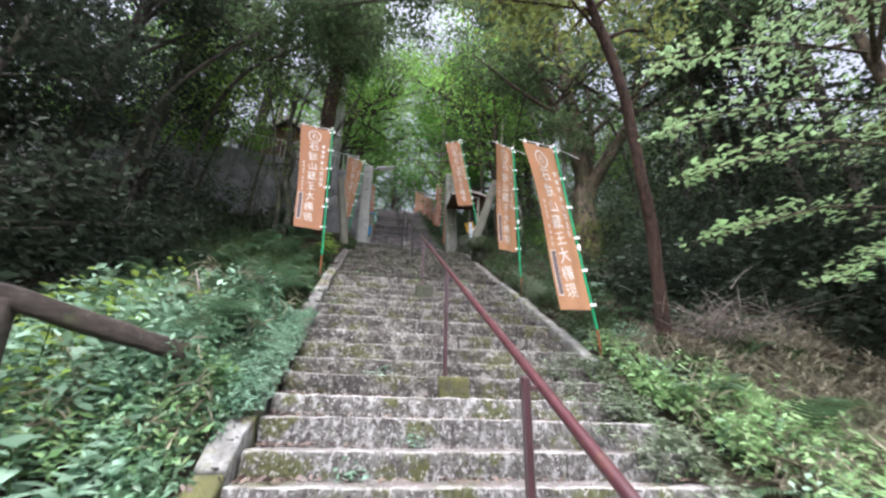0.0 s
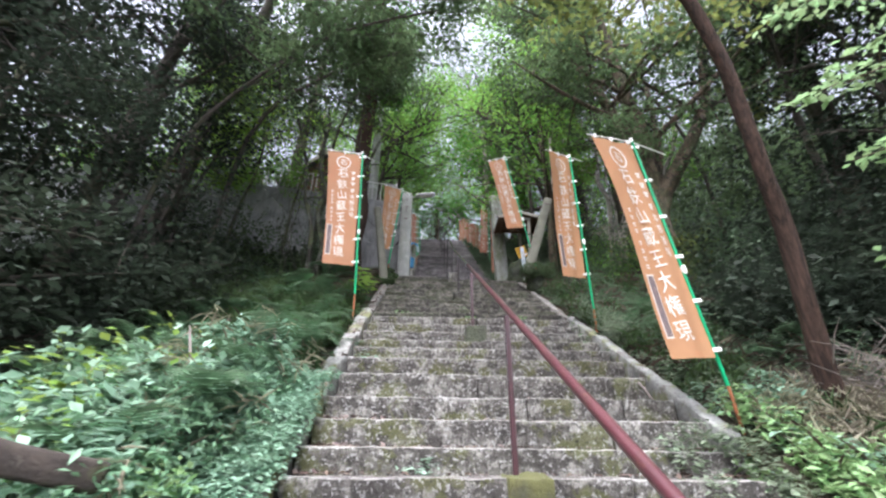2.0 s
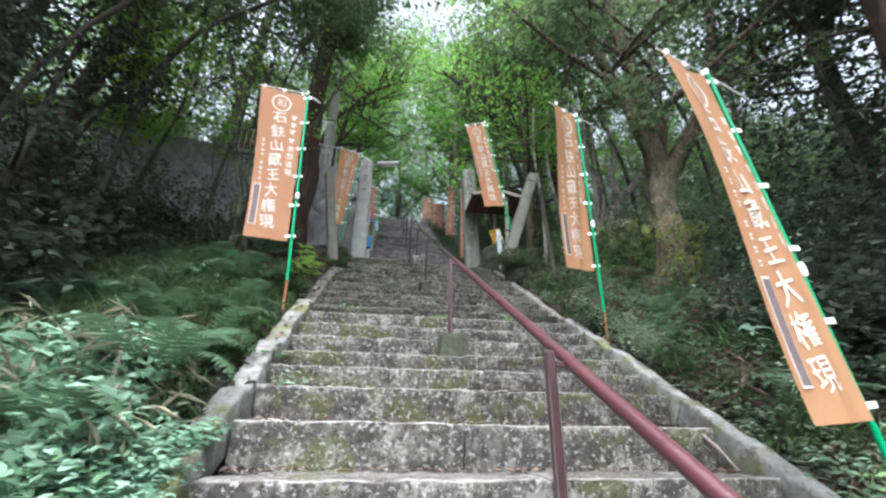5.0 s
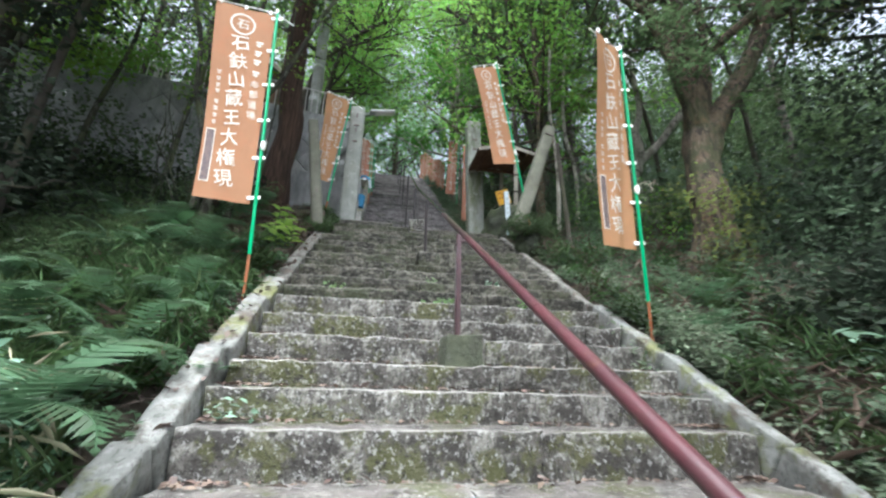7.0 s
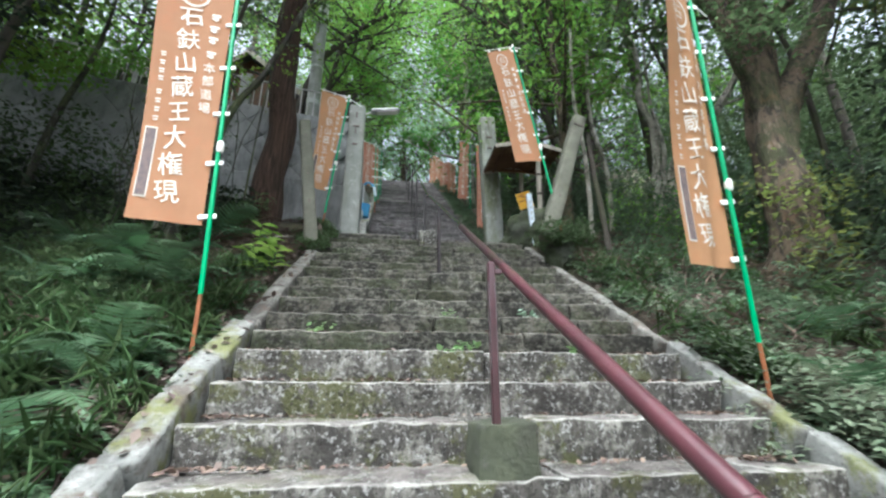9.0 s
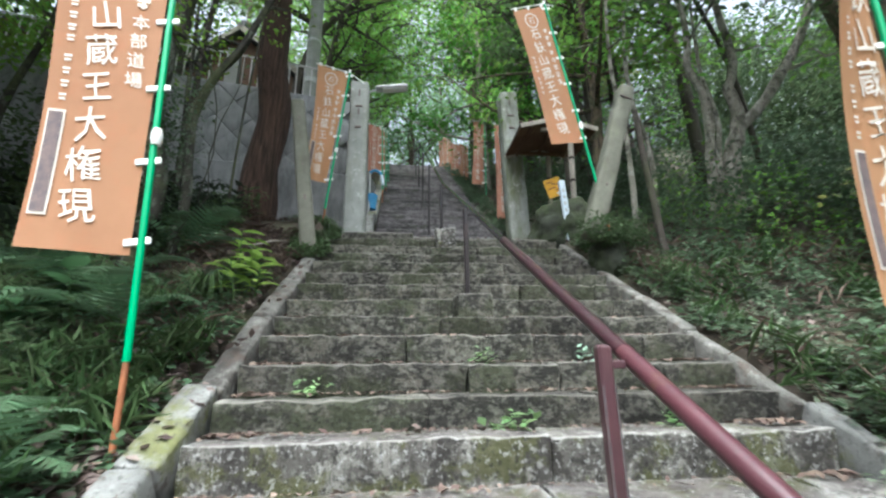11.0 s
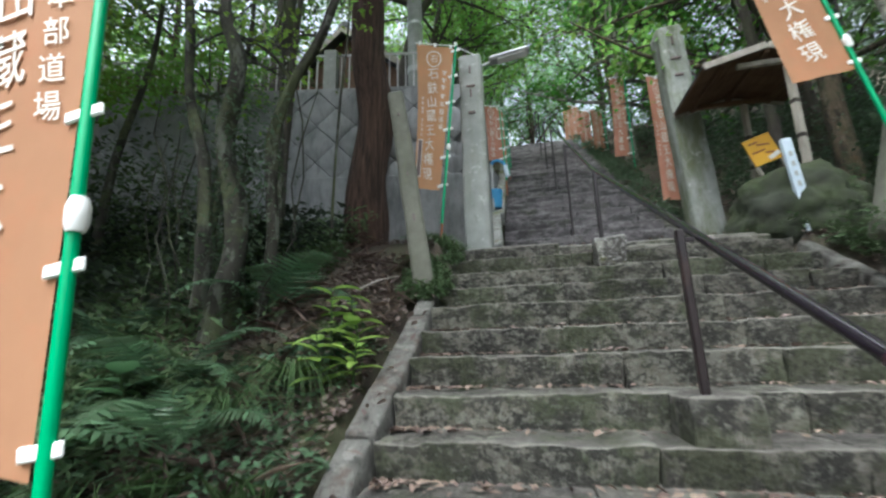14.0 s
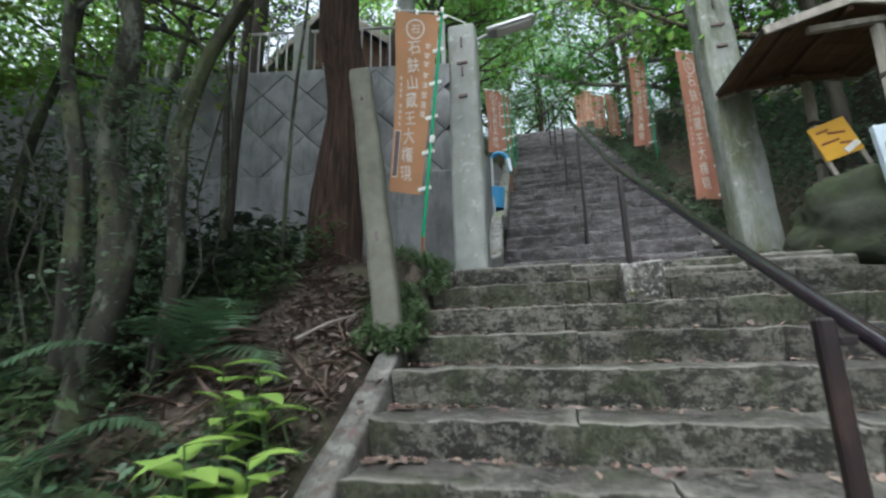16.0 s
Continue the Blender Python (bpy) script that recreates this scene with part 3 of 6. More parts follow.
def kerb_run(name, label, x, width, y0, y1, f, slope_deg, lengths, seed, amp=0.016, mat=KERB, slack=1.0):
    run = thing(name, label, "kerb", kind="structure")
    y, k = y0, 0
    while y < y1:
        d = min(lengths[k % len(lengths)], y1 - y)
        ln = d / math.cos(radians(slope_deg)) - 0.012
        me = rough_block("kerb_stone", (width + srand.uniform(-0.015, 0.015), ln, 0.24), mat, seed + k, 0.02, amp, 0.10)
        ym = y + d / 2
        if name == "kerb_1" and k == 0:
            me.materials[0] = MOSSY
        part("kerb_stone", me, run, m=pose(x + slack * srand.uniform(-0.012, 0.012), ym, f(ym) + 0.02 - 0.12 + slack * srand.uniform(-0.025, 0.015), slope_deg + slack * srand.uniform(-1.2, 1.2), slack * srand.uniform(-4, 4), slack * srand.uniform(-1.5, 1.5)))
        y, k = y + d, k + 1
    return run


SL = math.degrees(math.atan(0.587))
kerb_run("kerb_1", "worn pale stone kerb along the stairs, patched with moss", X0 - 0.095, 0.17, 2.0, 7.6, pitch, SL, (0.78, 0.5, 0.9, 1.35, 0.8), 40)
kerb_run("kerb_5", "narrow broken kerb stones half buried in soil", X0 - 0.085, 0.14, 7.62, 10.4, lambda y: pitch(y) - 0.07, SL, (0.82, 1.1, 0.7), 120, 0.007, WORN_KERB, 0.5)
kerb_run("kerb_6", "low stone kerb nearly buried in soil and litter", X1 + 0.06, 0.11, 7.42, 10.5, lambda y: pitch(y) - 0.06, SL, (0.8, 0.6, 1.0), 150, 0.01, WORN_KERB, 0.7)
kerb_run("kerb_2", "worn pale stone kerb half hidden by plants", X1 + 0.08, 0.13, 4.3, 7.4, pitch, SL, (1.25, 0.9, 1.1, 0.8), 60)
SU = math.degrees(math.atan(UP_SLOPE))
up_pitch = lambda y: UP_Z0 + UP_SLOPE * (y - UP_Y0)
kerb_run("kerb_3", "sloping stone edge of the upper stairs", UX0 - 0.1, 0.18, 11.75, 21.5, lambda y: up_pitch(y) + 0.16, SU, (1.2, 1.5), 80)
kerb_run("kerb_4", "sloping stone edge of the upper stairs", UX1 + 0.1, 0.18, 12.3, 21.5, lambda y: up_pitch(y) - 0.16, SU, (1.2, 1.5), 90, 0.016, SHADED_CUT)

# ---- handrail ----
rail = thing("handrail", "maroon painted steel pipe handrail down the middle of the stairs", "handrail")
RX = 0.781


def rail_z(y):
    return 3.396 + 0.566 * (y - 5)


def up_rail_z(y):
    return rail_z(10.75) + 0.66 * (y - 10.75)


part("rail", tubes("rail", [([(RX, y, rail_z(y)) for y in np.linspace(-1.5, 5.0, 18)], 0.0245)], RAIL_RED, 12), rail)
# one maroon rail; shade is put into the colour of each higher length
part("rail", tubes("rail", [([(RX, y, rail_z(y)) for y in np.linspace(5.003, 6.3, 5)], 0.024)], RAIL_DIM, 12), rail, "worn maroon pipe, darkened for the shade")
part("rail", tubes("rail", [([(RX, y, rail_z(y)) for y in np.linspace(6.303, 7.5, 5)], 0.023)], RAIL_MID, 12), rail, "maroon pipe, darkened further for the shade")
part("rail", tubes("rail", [([(RX, y, rail_z(y)) for y in np.linspace(7.503, 10.7, 9)] + [(RX, y, up_rail_z(y)) for y in np.linspace(10.9, 21.4, 14)], 0.0215)], RAIL_DARK, 12), rail, "worn glossy pipe, colour taken near black for the shade")
for y in (-0.2, 1.92, 4.05, 6.27, 8.4, 10.3, 12.5, 14.6, 16.7, 18.8, 20.9):
    low = y < 10.7
    top = (rail_z(y) if low else up_rail_z(y)) + 0.034
    base = (pitch(y) if low else up_pitch(y)) - (0.16 if low else 0.2)
    if 10.2 < y < 10.7:
        base = 5.75
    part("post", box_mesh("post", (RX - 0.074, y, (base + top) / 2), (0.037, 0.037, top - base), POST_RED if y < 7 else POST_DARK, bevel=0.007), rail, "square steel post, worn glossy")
    # thin bright strips stand for the sky's reflection on the front edges
    if 1 < y < 7:
        for dx in (-0.0165, 0.0165):
            part("worn_edge", box_mesh("worn_edge", (RX - 0.074 + dx, y - 0.0178, top - 0.30), (0.0035, 0.003, 0.4), EDGE_GLINT, bevel=0.001), rail, "bright strip for the sky's glint on the post's edge")
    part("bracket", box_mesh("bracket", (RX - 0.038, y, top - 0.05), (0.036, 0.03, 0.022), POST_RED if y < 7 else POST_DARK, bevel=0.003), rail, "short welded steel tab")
for k, (y, s) in enumerate(((1.92, 0.26), (4.06, 0.27), (6.24, 0.27), (8.4, 0.27), (10.3, 0.24))):
    j = max(i for i in range(len(low_ys)) if low_ys[i] <= y)
    top, front = ((low_zs[j] + 0.015, low_ys[j] - 0.05), (low_zs[j + 1] + 0.01, max(y - 0.1, low_ys[j] + 0.03)), (low_zs[j] + 0.25, low_ys[j] + 0.02))[0 if k < 2 else (1 if k < 4 else 2)]
    foot = new("footing_stone", rough_block("footing_stone", (s, 0.34, 0.26), MOSSY if k < 2 else (FOOTING if k < 3 else (SHADED_CUT if k < 4 else MID_STONE)), 400 + k, 0.012, 0.02, 0.05))
    foot.matrix_basis = pose(RX - 0.03, front + 0.17, top - 0.13, 0, 0, srand.uniform(-3, 3))
    tagged(foot, "small mossy concrete block holding a handrail post", "footing", "handrail footings")


# ---- banners ----
def glyph(ch):
    """The outline of a character as flat verts and faces, about its centre, one unit high."""
    cu = bpy.data.curves.new("glyph", "FONT")
    cu.body, cu.resolution_u, cu.offset = ch, 2, 0.006
    ob = new("glyph", cu)
    bpy.context.view_layer.update()
    me = ob.evaluated_get(bpy.context.evaluated_depsgraph_get()).to_mesh()
    v = np.array([p.co[:2] for p in me.vertices])
    f = [tuple(p.vertices) for p in me.polygons]
    v -= (v.max(0) + v.min(0)) / 2
    bpy.data.objects.remove(ob)
    bpy.data.curves.remove(cu)
    return v, f


GLYPHS = {c: glyph(c) for c in "石鈇山蔵王大権現本部道場"}


def banner_print():
    """All white print in the cloth's own plane: u to the right and v down, in metres, on a cloth 0.57 by 2.05."""
    verts, faces = [], []

    def put(v, f):
        faces.extend(tuple(i + len(verts) for i in q) for q in f)
        verts.extend(v)

    def bar(u, v, w, h):
        put([(u - w / 2, v - h / 2), (u + w / 2, v - h / 2), (u + w / 2, v + h / 2), (u - w / 2, v + h / 2)], [(0, 1, 2, 3)])

    n = 28
    ring = [(0.275 + r * math.cos(2 * math.pi * i / n), 0.20 + r * math.sin(2 * math.pi * i / n)) for r in (0.105, 0.125) for i in range(n)]
    put(ring, [(i, (i + 1) % n, n + (i + 1) % n, n + i) for i in range(n)])
    gv, gf = GLYPHS["石"]
    put([(0.275 + x * 0.13, 0.20 - y * 0.12) for x, y in gv], gf)
    for k, ch in enumerate("石鈇山蔵王大権現"):
        gv, gf = GLYPHS[ch]
        brush = [noise.noise_vector(Vector((x * 2.2, y * 2.2, k * 7.3))) * 0.07 for x, y in gv]       # uneven, brush-like strokes
        put([(0.27 + (x + q.x) * 0.19 - 0.035 * y, 0.425 + 0.203 * k - (y + q.y + 0.12 * x) * 0.18) for (x, y), q in zip(gv, brush)], gf)
    for v in (0.40, 0.51, 0.61, 0.74):        # small columns that cannot be read
        bar(0.46, v - 0.02, 0.07, 0.022)
        bar(0.455, v + 0.012, 0.05, 0.02)
        bar(0.46, v, 0.018, 0.062)
    for k, ch in enumerate("本部道場"):
        gv, gf = GLYPHS[ch]
        put([(0.46 + x * 0.092 - 0.012 * y, 0.85 + 0.11 * k - (y + 0.1 * x) * 0.09) for x, y in gv], gf)
    for v in (0.79, 0.86, 0.93, 0.99, 1.10, 1.17, 1.24, 1.31):
        bar(0.095, v - 0.012, 0.042, 0.013)
        bar(0.095, v + 0.01, 0.034, 0.013)
    return verts, faces


PRINT = banner_print()


def banner(tl, tr, bl, br, foot, wave, label, bar_end, mark=True, seed=0):
    """A tall cloth on a leaning pole: corners, the pole's foot, the depth of its waves and the crossbar's end."""
    tl, tr, bl, br, foot, bar_end = map(Vector, (tl, tr, bl, br, foot, bar_end))
    b = thing("banner", label, "banner", Matrix.Translation(foot), "orange banners along the stairs")
    nrm = (tr - tl).cross(bl - tl).normalized()
    if nrm.y > 0:
        nrm = -nrm

    def cloth(u, v, off=0.0):
        p = tl.lerp(tr, u).lerp(bl.lerp(br, u), v)
        sway = wave * (0.6 * math.sin(math.pi * v * 1.6 + seed) * (1 - u) ** 1.0 + 0.35 * math.sin(2 * math.pi * (u * 1.1 + v * 0.7) + seed) * math.sin(math.pi * min(1, (1 - u) * 1.4)))
        pull = (tr - tl).normalized() * (-0.05 * math.sin(math.pi * v) * wave / 0.08 * (1 - u))
        return p + nrm * (sway + off) - pull - foot

    nu, nv = 24, 80
    v = [cloth(i / nu, j / nv) for j in range(nv + 1) for i in range(nu + 1)]
    f = [(j * (nu + 1) + i, j * (nu + 1) + i + 1, (j + 1) * (nu + 1) + i + 1, (j + 1) * (nu + 1) + i) for j in range(nv) for i in range(nu)]
    sheet = part("cloth", mesh_of("cloth", v, f, PINK_ORANGE if foot.y > 12 else ORANGE, True), b, "faded orange cloth with white brush lettering")
    pv, pf = PRINT
    for name, off in (("lettering", 0.006),):
        part(name, mesh_of(name, [cloth(x / 0.57, y / 2.05, off) for x, y in pv], pf, WHITE), sheet, "white brush-written characters in a column")
    if mark:
        for name, mat, grow, off, text in (("print_border", WHITE, 0.0, 0.006, "white printed border"), ("print_patch", DARK_PRINT, 0.018, 0.009, "dark blue-grey printed patch")):
            q = [cloth(u, w, off) for w in np.linspace(0.672 + 0.35 * grow, 0.926 - 0.35 * grow, 8) for u in (0.055 + grow, 0.225 - grow)]
            part(name, mesh_of(name, q, [(2 * i, 2 * i + 1, 2 * i + 3, 2 * i + 2) for i in range(7)], mat), sheet, text)
    axis = (tr - foot)
    top = tr + axis.normalized() * 0.04 - foot
    off = Vector((0.045, -0.01, 0))
    part("pole", tubes("pole", [([axis * 0.1 + off, top + off * 0.5], [0.0165, 0.0145])], GREEN_POLE, 10), b, "green plastic covered pole")
    part("stake", tubes("stake", [([Vector((0, 0, -0.25)) + off, axis * 0.11 + off], 0.0135)], STAKE, 8), b, "rusty orange-brown stake")
    part("crossbar", tubes("crossbar", [([tl - foot + Vector((-0.03, 0, 0.03)), tr - foot + Vector((0, 0, 0.035)), bar_end - foot], 0.006)], WHITE_PLASTIC, 8), b, "thin white plastic crossbar")
    part("joint", tubes("joint", [([axis * 0.455 + off, axis * 0.463 + off, axis * 0.477 + off, axis * 0.485 + off], [0.02, 0.026, 0.026, 0.019])], WHITE_PLASTIC, 8), b)
    part("cap", tubes("cap", [([top + off * 0.4 - Vector((0, 0, 0.02)), top + off * 0.4 + Vector((0, 0, 0.03))], 0.018)], WHITE_PLASTIC, 8), b)
    for k in range(6):         # loops that hold the cloth to the pole
        w = 0.02 + 0.19 * k
        p = cloth(1.0, min(w, 0.985))
        h = axis * (1 - w * (tr - br).length / axis.length) + off
        part("loop", box_mesh("loop", (p + h) / 2, ((h - p).length + 0.065, 0.012, 0.034), WHITE_PLASTIC, Matrix.Rotation(radians(-8), 4, "Y"), 0.004), b)
    for k in range(3):
        p = cloth(0.08 + 0.42 * k, 0.0)
        part("loop", box_mesh("loop", p + Vector((0, 0, 0.012)), (0.03, 0.025, 0.05), WHITE_PLASTIC, bevel=0.004), b)
    return b


B = "orange cloth banner with white lettering"
banner((1.667, 4.2, 4.76), (2.20, 4.45, 4.90), (2.05, 4.28, 2.65), (2.44, 4.36, 2.68), (2.50, 4.42, 2.2), 0.05, B + ", billowing beside the kerb", (2.62, 4.55, 4.86), seed=0.3)
banner((1.95, 6.28, 6.27), (2.39, 6.56, 6.36), (2.09, 6.68, 4.31), (2.45, 6.72, 4.30), (2.46, 6.75, 3.55), 0.06, B + ", folded beside the kerb", (2.68, 6.7, 6.42), seed=1.6)
banner((-1.70, 7.14, 6.80), (-1.115, 7.13, 6.72), (-1.545, 7.17, 4.64), (-1.05, 7.18, 4.605), (-1.015, 7.20, 3.85), 0.035, B + " above ferns", (-0.93, 7.19, 6.68), seed=0.9)
banner((-1.09, 10.7, 8.51), (-0.64, 10.7, 8.37), (-1.155, 10.7, 6.64), (-0.86, 10.7, 6.58), (-0.92, 10.7, 5.95), 0.03, B + " beside a granite pillar", (-0.4, 10.75, 8.27), seed=2.1)
banner((1.533, 9.33, 8.37), (1.93, 9.33, 8.49), (1.89, 9.35, 6.55), (2.30, 9.4, 6.62), (2.50, 9.45, 5.35), 0.03, B + " leaning over a shelter", (2.1, 9.4, 8.58), False, 0.4)
banner((2.11, 12.9, 9.04), (2.39, 12.9, 8.92), (2.09, 12.9, 6.94), (2.37, 12.9, 6.92), (2.42, 12.9, 6.4), 0.03, B + " behind a granite pillar", (2.5, 12.9, 8.86), False, 1.2)
banner((2.20, 15.6, 10.83), (2.50, 15.6, 10.83), (2.11, 15.6, 8.91), (2.41, 15.6, 8.89), (2.43, 15.6, 8.3), 0.03, B + " beside the upper stairs", (2.6, 15.6, 10.82), False, 0.2)
UPB = B + " beside the upper stairs"
for x0, x1, by, zt, zb, drop, sd in ((2.18, 2.50, 18.3, 11.66, 10.33, 0.10, 0.5), (2.04, 2.40, 19.6, 12.45, 11.08, 0.12, 1.5), (1.92, 2.29, 21.0, 13.5, 12.14, 0.14, 2.5), (1.88, 2.24, 22.4, 14.2, 12.8, 0.1, 3.0),
                                     (-0.67, -0.34, 14.8, 10.1, 8.8, 0.1, 0.8), (-0.66, -0.3, 16.0, 10.75, 9.4, 0.08, 1.8), (-0.62, -0.28, 17.4, 11.5, 10.1, 0.08, 2.8)):
    banner((x0, by, zt), (x1, by, zt - drop), (x0 + 0.01, by, zb), (x1 - 0.02, by, zb - 0.04), (x1 + 0.03, by, zb - 0.7), 0.03, UPB, (x1 + 0.12, by, zt - drop - 0.03), False, sd)

# ---- retaining wall, fence and what stands behind ----
ALONG_WALL = pose(-2.7, WALL_Y, 0, 0, 0, WALL_TURN) @ Matrix.Translation((2.7, -WALL_Y, 0))
wall = thing("wall_north", "grey concrete retaining wall with diamond blocks above a plain base", "retaining wall", ALONG_WALL, kind="structure")
part("base", box_mesh("base", (-7.3, WALL_Y + 0.15, 6.35), (13.4, 0.44, 1.9), CONCRETE, bevel=0.02), wall)
part("backing", box_mesh("backing", (-7.3, WALL_Y + 0.24, 7.9), (13.4, 0.36, 1.6), CONCRETE, bevel=0.01), wall)
part("coping", box_mesh("coping", (-7.3, WALL_Y + 0.235, WALL_TOP - 0.035), (13.4, 0.46, 0.07), CONCRETE, bevel=0.015), wall)
half = mesh_of("half_block", [(a, b, c) for b in (-0.07, 0.07) for a, c in ((-0.278, 0), (0.278, 0), (0, -0.278))], [(0, 2, 1), (3, 4, 5), (0, 1, 4, 3), (1, 2, 5, 4), (2, 0, 3, 5)], CONCRETE)
dia = rough_block("diamond_block", (0.405, 0.14, 0.405), CONCRETE, 900, 0.012, 0.006, 0.2)
k = 0
for i in range(46):
    for j in range(-1, 3):
        xx, zz = -0.85 - 0.29 * i, 7.55 + 0.58 * j + (0.29 if i % 2 else 0)
        if zz > 8.6 and zz < 8.72:      # the top row is cut level under the coping
            part("half_block", half, wall, m=pose(xx, WALL_Y + 0.05 + srand.uniform(-0.006, 0.006), 8.705))
        elif zz < 8.6:
            part("diamond_block", dia, wall, m=pose(xx, WALL_Y + 0.05 + srand.uniform(-0.008, 0.008), zz, 0, 45 + srand.uniform(-0.8, 0.8), 0))
side = thing("wall_side", "grey concrete side wall beside the upper stairs", "retaining wall", kind="structure")
sv = []
for a in (-0.66, -0.46):
    sv += [(a, 11.86, 5.7), (a, 16.4, 5.7), (a, 16.4, 8.9), (a, 15.8, WALL_TOP), (a, 11.86, WALL_TOP - 1.3)]
part("panel", mesh_of("panel", sv, [(0, 4, 3, 2, 1), (5, 6, 7, 8, 9)] + [(i, (i + 1) % 5, 5 + (i + 1) % 5, 5 + i) for i in range(5)], CONCRETE), side)

fence = thing("fence", "pale painted metal railing with thin upright bars on the wall", "fence", ALONG_WALL)
for x in (-0.85, -2.75, -4.6, -6.4):
    s = 0.2 if x == -2.75 else 0.055
    part("post", box_mesh("post", (x, WALL_Y + 0.2, WALL_TOP + 0.38), (s, s, 0.76), FENCE if s < 0.1 else GRANITE), fence)
for z in (WALL_TOP + 0.72, WALL_TOP + 0.07):
    part("bar", tubes("bar", [([(-6.4, WALL_Y + 0.2, z), (-0.82, WALL_Y + 0.2, z)], 0.018)], FENCE, 8), fence)
baluster = tubes("baluster", [([(0, 0, 0.07), (0, 0, 0.72)], 0.013)], FENCE, 6)
for i in range(43):
    part("baluster", baluster, fence, m=pose(-0.93 - 0.128 * i, WALL_Y + 0.2, WALL_TOP))

pole = thing("utility_pole", "grey concrete utility pole behind the wall", "utility pole", pose(-1.86, 13.5, 8.7))
part("shaft", tubes("shaft", [([(0, 0, 0), (0, 0, 11)], [0.16, 0.12])], GRANITE, 14), pole)
part("band", tubes("band", [([(0, 0, 1.5), (0, 0, 1.62)], 0.168)], METAL, 14), pole)
part("band", tubes("band", [([(0, 0, 2.6), (0, 0, 2.66)], 0.165)], METAL, 14), pole)

hut = thing("storehouse", "small dark timber storehouse with pale gable boards behind the fence", "building", pose(-3.95, 15.6, 8.7))
gable = [(-1.35, 0), (1.35, 0), (1.35, 2.6), (0, 3.75), (-1.35, 2.6)]
part("wall", mesh_of("wall", [(x, y, z) for y in (-0.9, 0.9) for x, z in gable], [(0, 1, 2, 3, 4), (9, 8, 7, 6, 5)] + [(i, 5 + i, 5 + (i + 1) % 5, (i + 1) % 5) for i in range(5)], OLD_WOOD), hut)
for q in (-1, 1):
    slope = Matrix.Rotation(radians(40 * q), 4, "Y")
    part("roof", box_mesh("roof", (q * 0.88, 0, 3.17), (2.3, 2.2, 0.07), ROOF_TILE, slope, 0.01), hut, "dark sloping roof")
    part("bargeboard", box_mesh("bargeboard", (q * 0.88, -1.125, 3.1), (2.3, 0.04, 0.14), GREY_WOOD, slope, 0.008), hut, "pale grey board")
part("ridge", box_mesh("ridge", (0, 0, 3.95), (0.22, 2.3, 0.2), ROOF_TILE, bevel=0.03), hut)

hall = thing("temple_hall", "dark timber hall with a tiled roof behind the wall", "building", pose(-10, 15.5, 8.8))
part("wall", box_mesh("wall", (0, 0, 1.0), (5.2, 4.0, 2.0), OLD_WOOD, bevel=0.02), hall)
for s in (-1, 1):
    for i in range(14):
        part("roof_tile", box_mesh("roof_tile", (-2.99 + 0.46 * i, s * 1.55, 2.55), (0.44, 3.5, 0.07), ROOF_TILE, Matrix.Rotation(radians(-28 * s), 4, "X"), 0.02), hall)
part("ridge", box_mesh("ridge", (0, 0, 3.42), (6.6, 0.3, 0.25), ROOF_TILE, bevel=0.05), hall)
for s in (-1, 1):
    part("bargeboard", box_mesh("bargeboard", (3.24, s * 1.55, 2.47), (0.06, 3.4, 0.16), GREY_WOOD, Matrix.Rotation(radians(-28 * s), 4, "X"), 0.01), hall)
for i in range(12):
    part("rafter", box_mesh("rafter", (-2.9 + 0.52 * i, -2.45, 1.98), (0.07, 1.5, 0.09), OLD_WOOD, Matrix.Rotation(radians(28), 4, "X"), 0.008), hall)

shed = thing("shed", "small dark shed with a pale verge behind the railing", "shed", pose(-2.2, 14.6, 8.8))
part("wall", box_mesh("wall", (0, 0, 0.4), (1.5, 1.4, 0.9), OLD_WOOD, bevel=0.01), shed)
for s in (-1, 1):
    part("roof", box_mesh("roof", (s * 0.42, 0, 1.02), (1.1, 1.7, 0.06), ROOF_TILE, Matrix.Rotation(radians(35 * s), 4, "Y"), 0.01), shed)
    part("verge", box_mesh("verge", (s * 0.42, -0.87, 1.0), (1.1, 0.04, 0.1), GREY_WOOD, Matrix.Rotation(radians(35 * s), 4, "Y"), 0.008), shed)

# ---- pillars ----
def pillar(name, label, m, w, h, mat, seed, marks):
    p = thing(name, label, "stone pillar", m, "gate pillars" if w > 0.25 else "")
    me = rough_block("shaft", (w, w, h), mat, seed, 0.03, 0.012, 0.22, 3.0)
    for v in me.vertices:      # a slight taper and a sloped head
        t = v.co.z / h + 0.5
        v.co.x *= 1.06 - 0.12 * t
        v.co.y *= 1.06 - 0.12 * t
        if t > 0.97:
            v.co.z -= 0.04 * abs(v.co.x) / w * 2
    part("shaft", me, p, m=pose(0, 0, h / 2 - 0.15))
    for z, ww, hh in marks:    # carved marks, too worn to read
        part("carving", box_mesh("carving", (0, -w / 2 * 1.0 - 0.004, z), (ww, 0.02, hh), DARK_PRINT, bevel=0.003), p)
    return p


pillar("stone_pillar", "tall square grey granite gate pillar, worn and stained", pose(-0.50, 11.2, 5.95), 0.3, 2.78, GRANITE, 950, ((2.36, 0.02, 0.12), (2.12, 0.11, 0.025), (2.02, 0.02, 0.1), (1.75, 0.09, 0.03)))
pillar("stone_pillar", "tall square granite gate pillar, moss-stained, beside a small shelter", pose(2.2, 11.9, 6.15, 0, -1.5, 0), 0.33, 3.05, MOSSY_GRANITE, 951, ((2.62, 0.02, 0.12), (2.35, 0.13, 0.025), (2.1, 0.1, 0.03)))
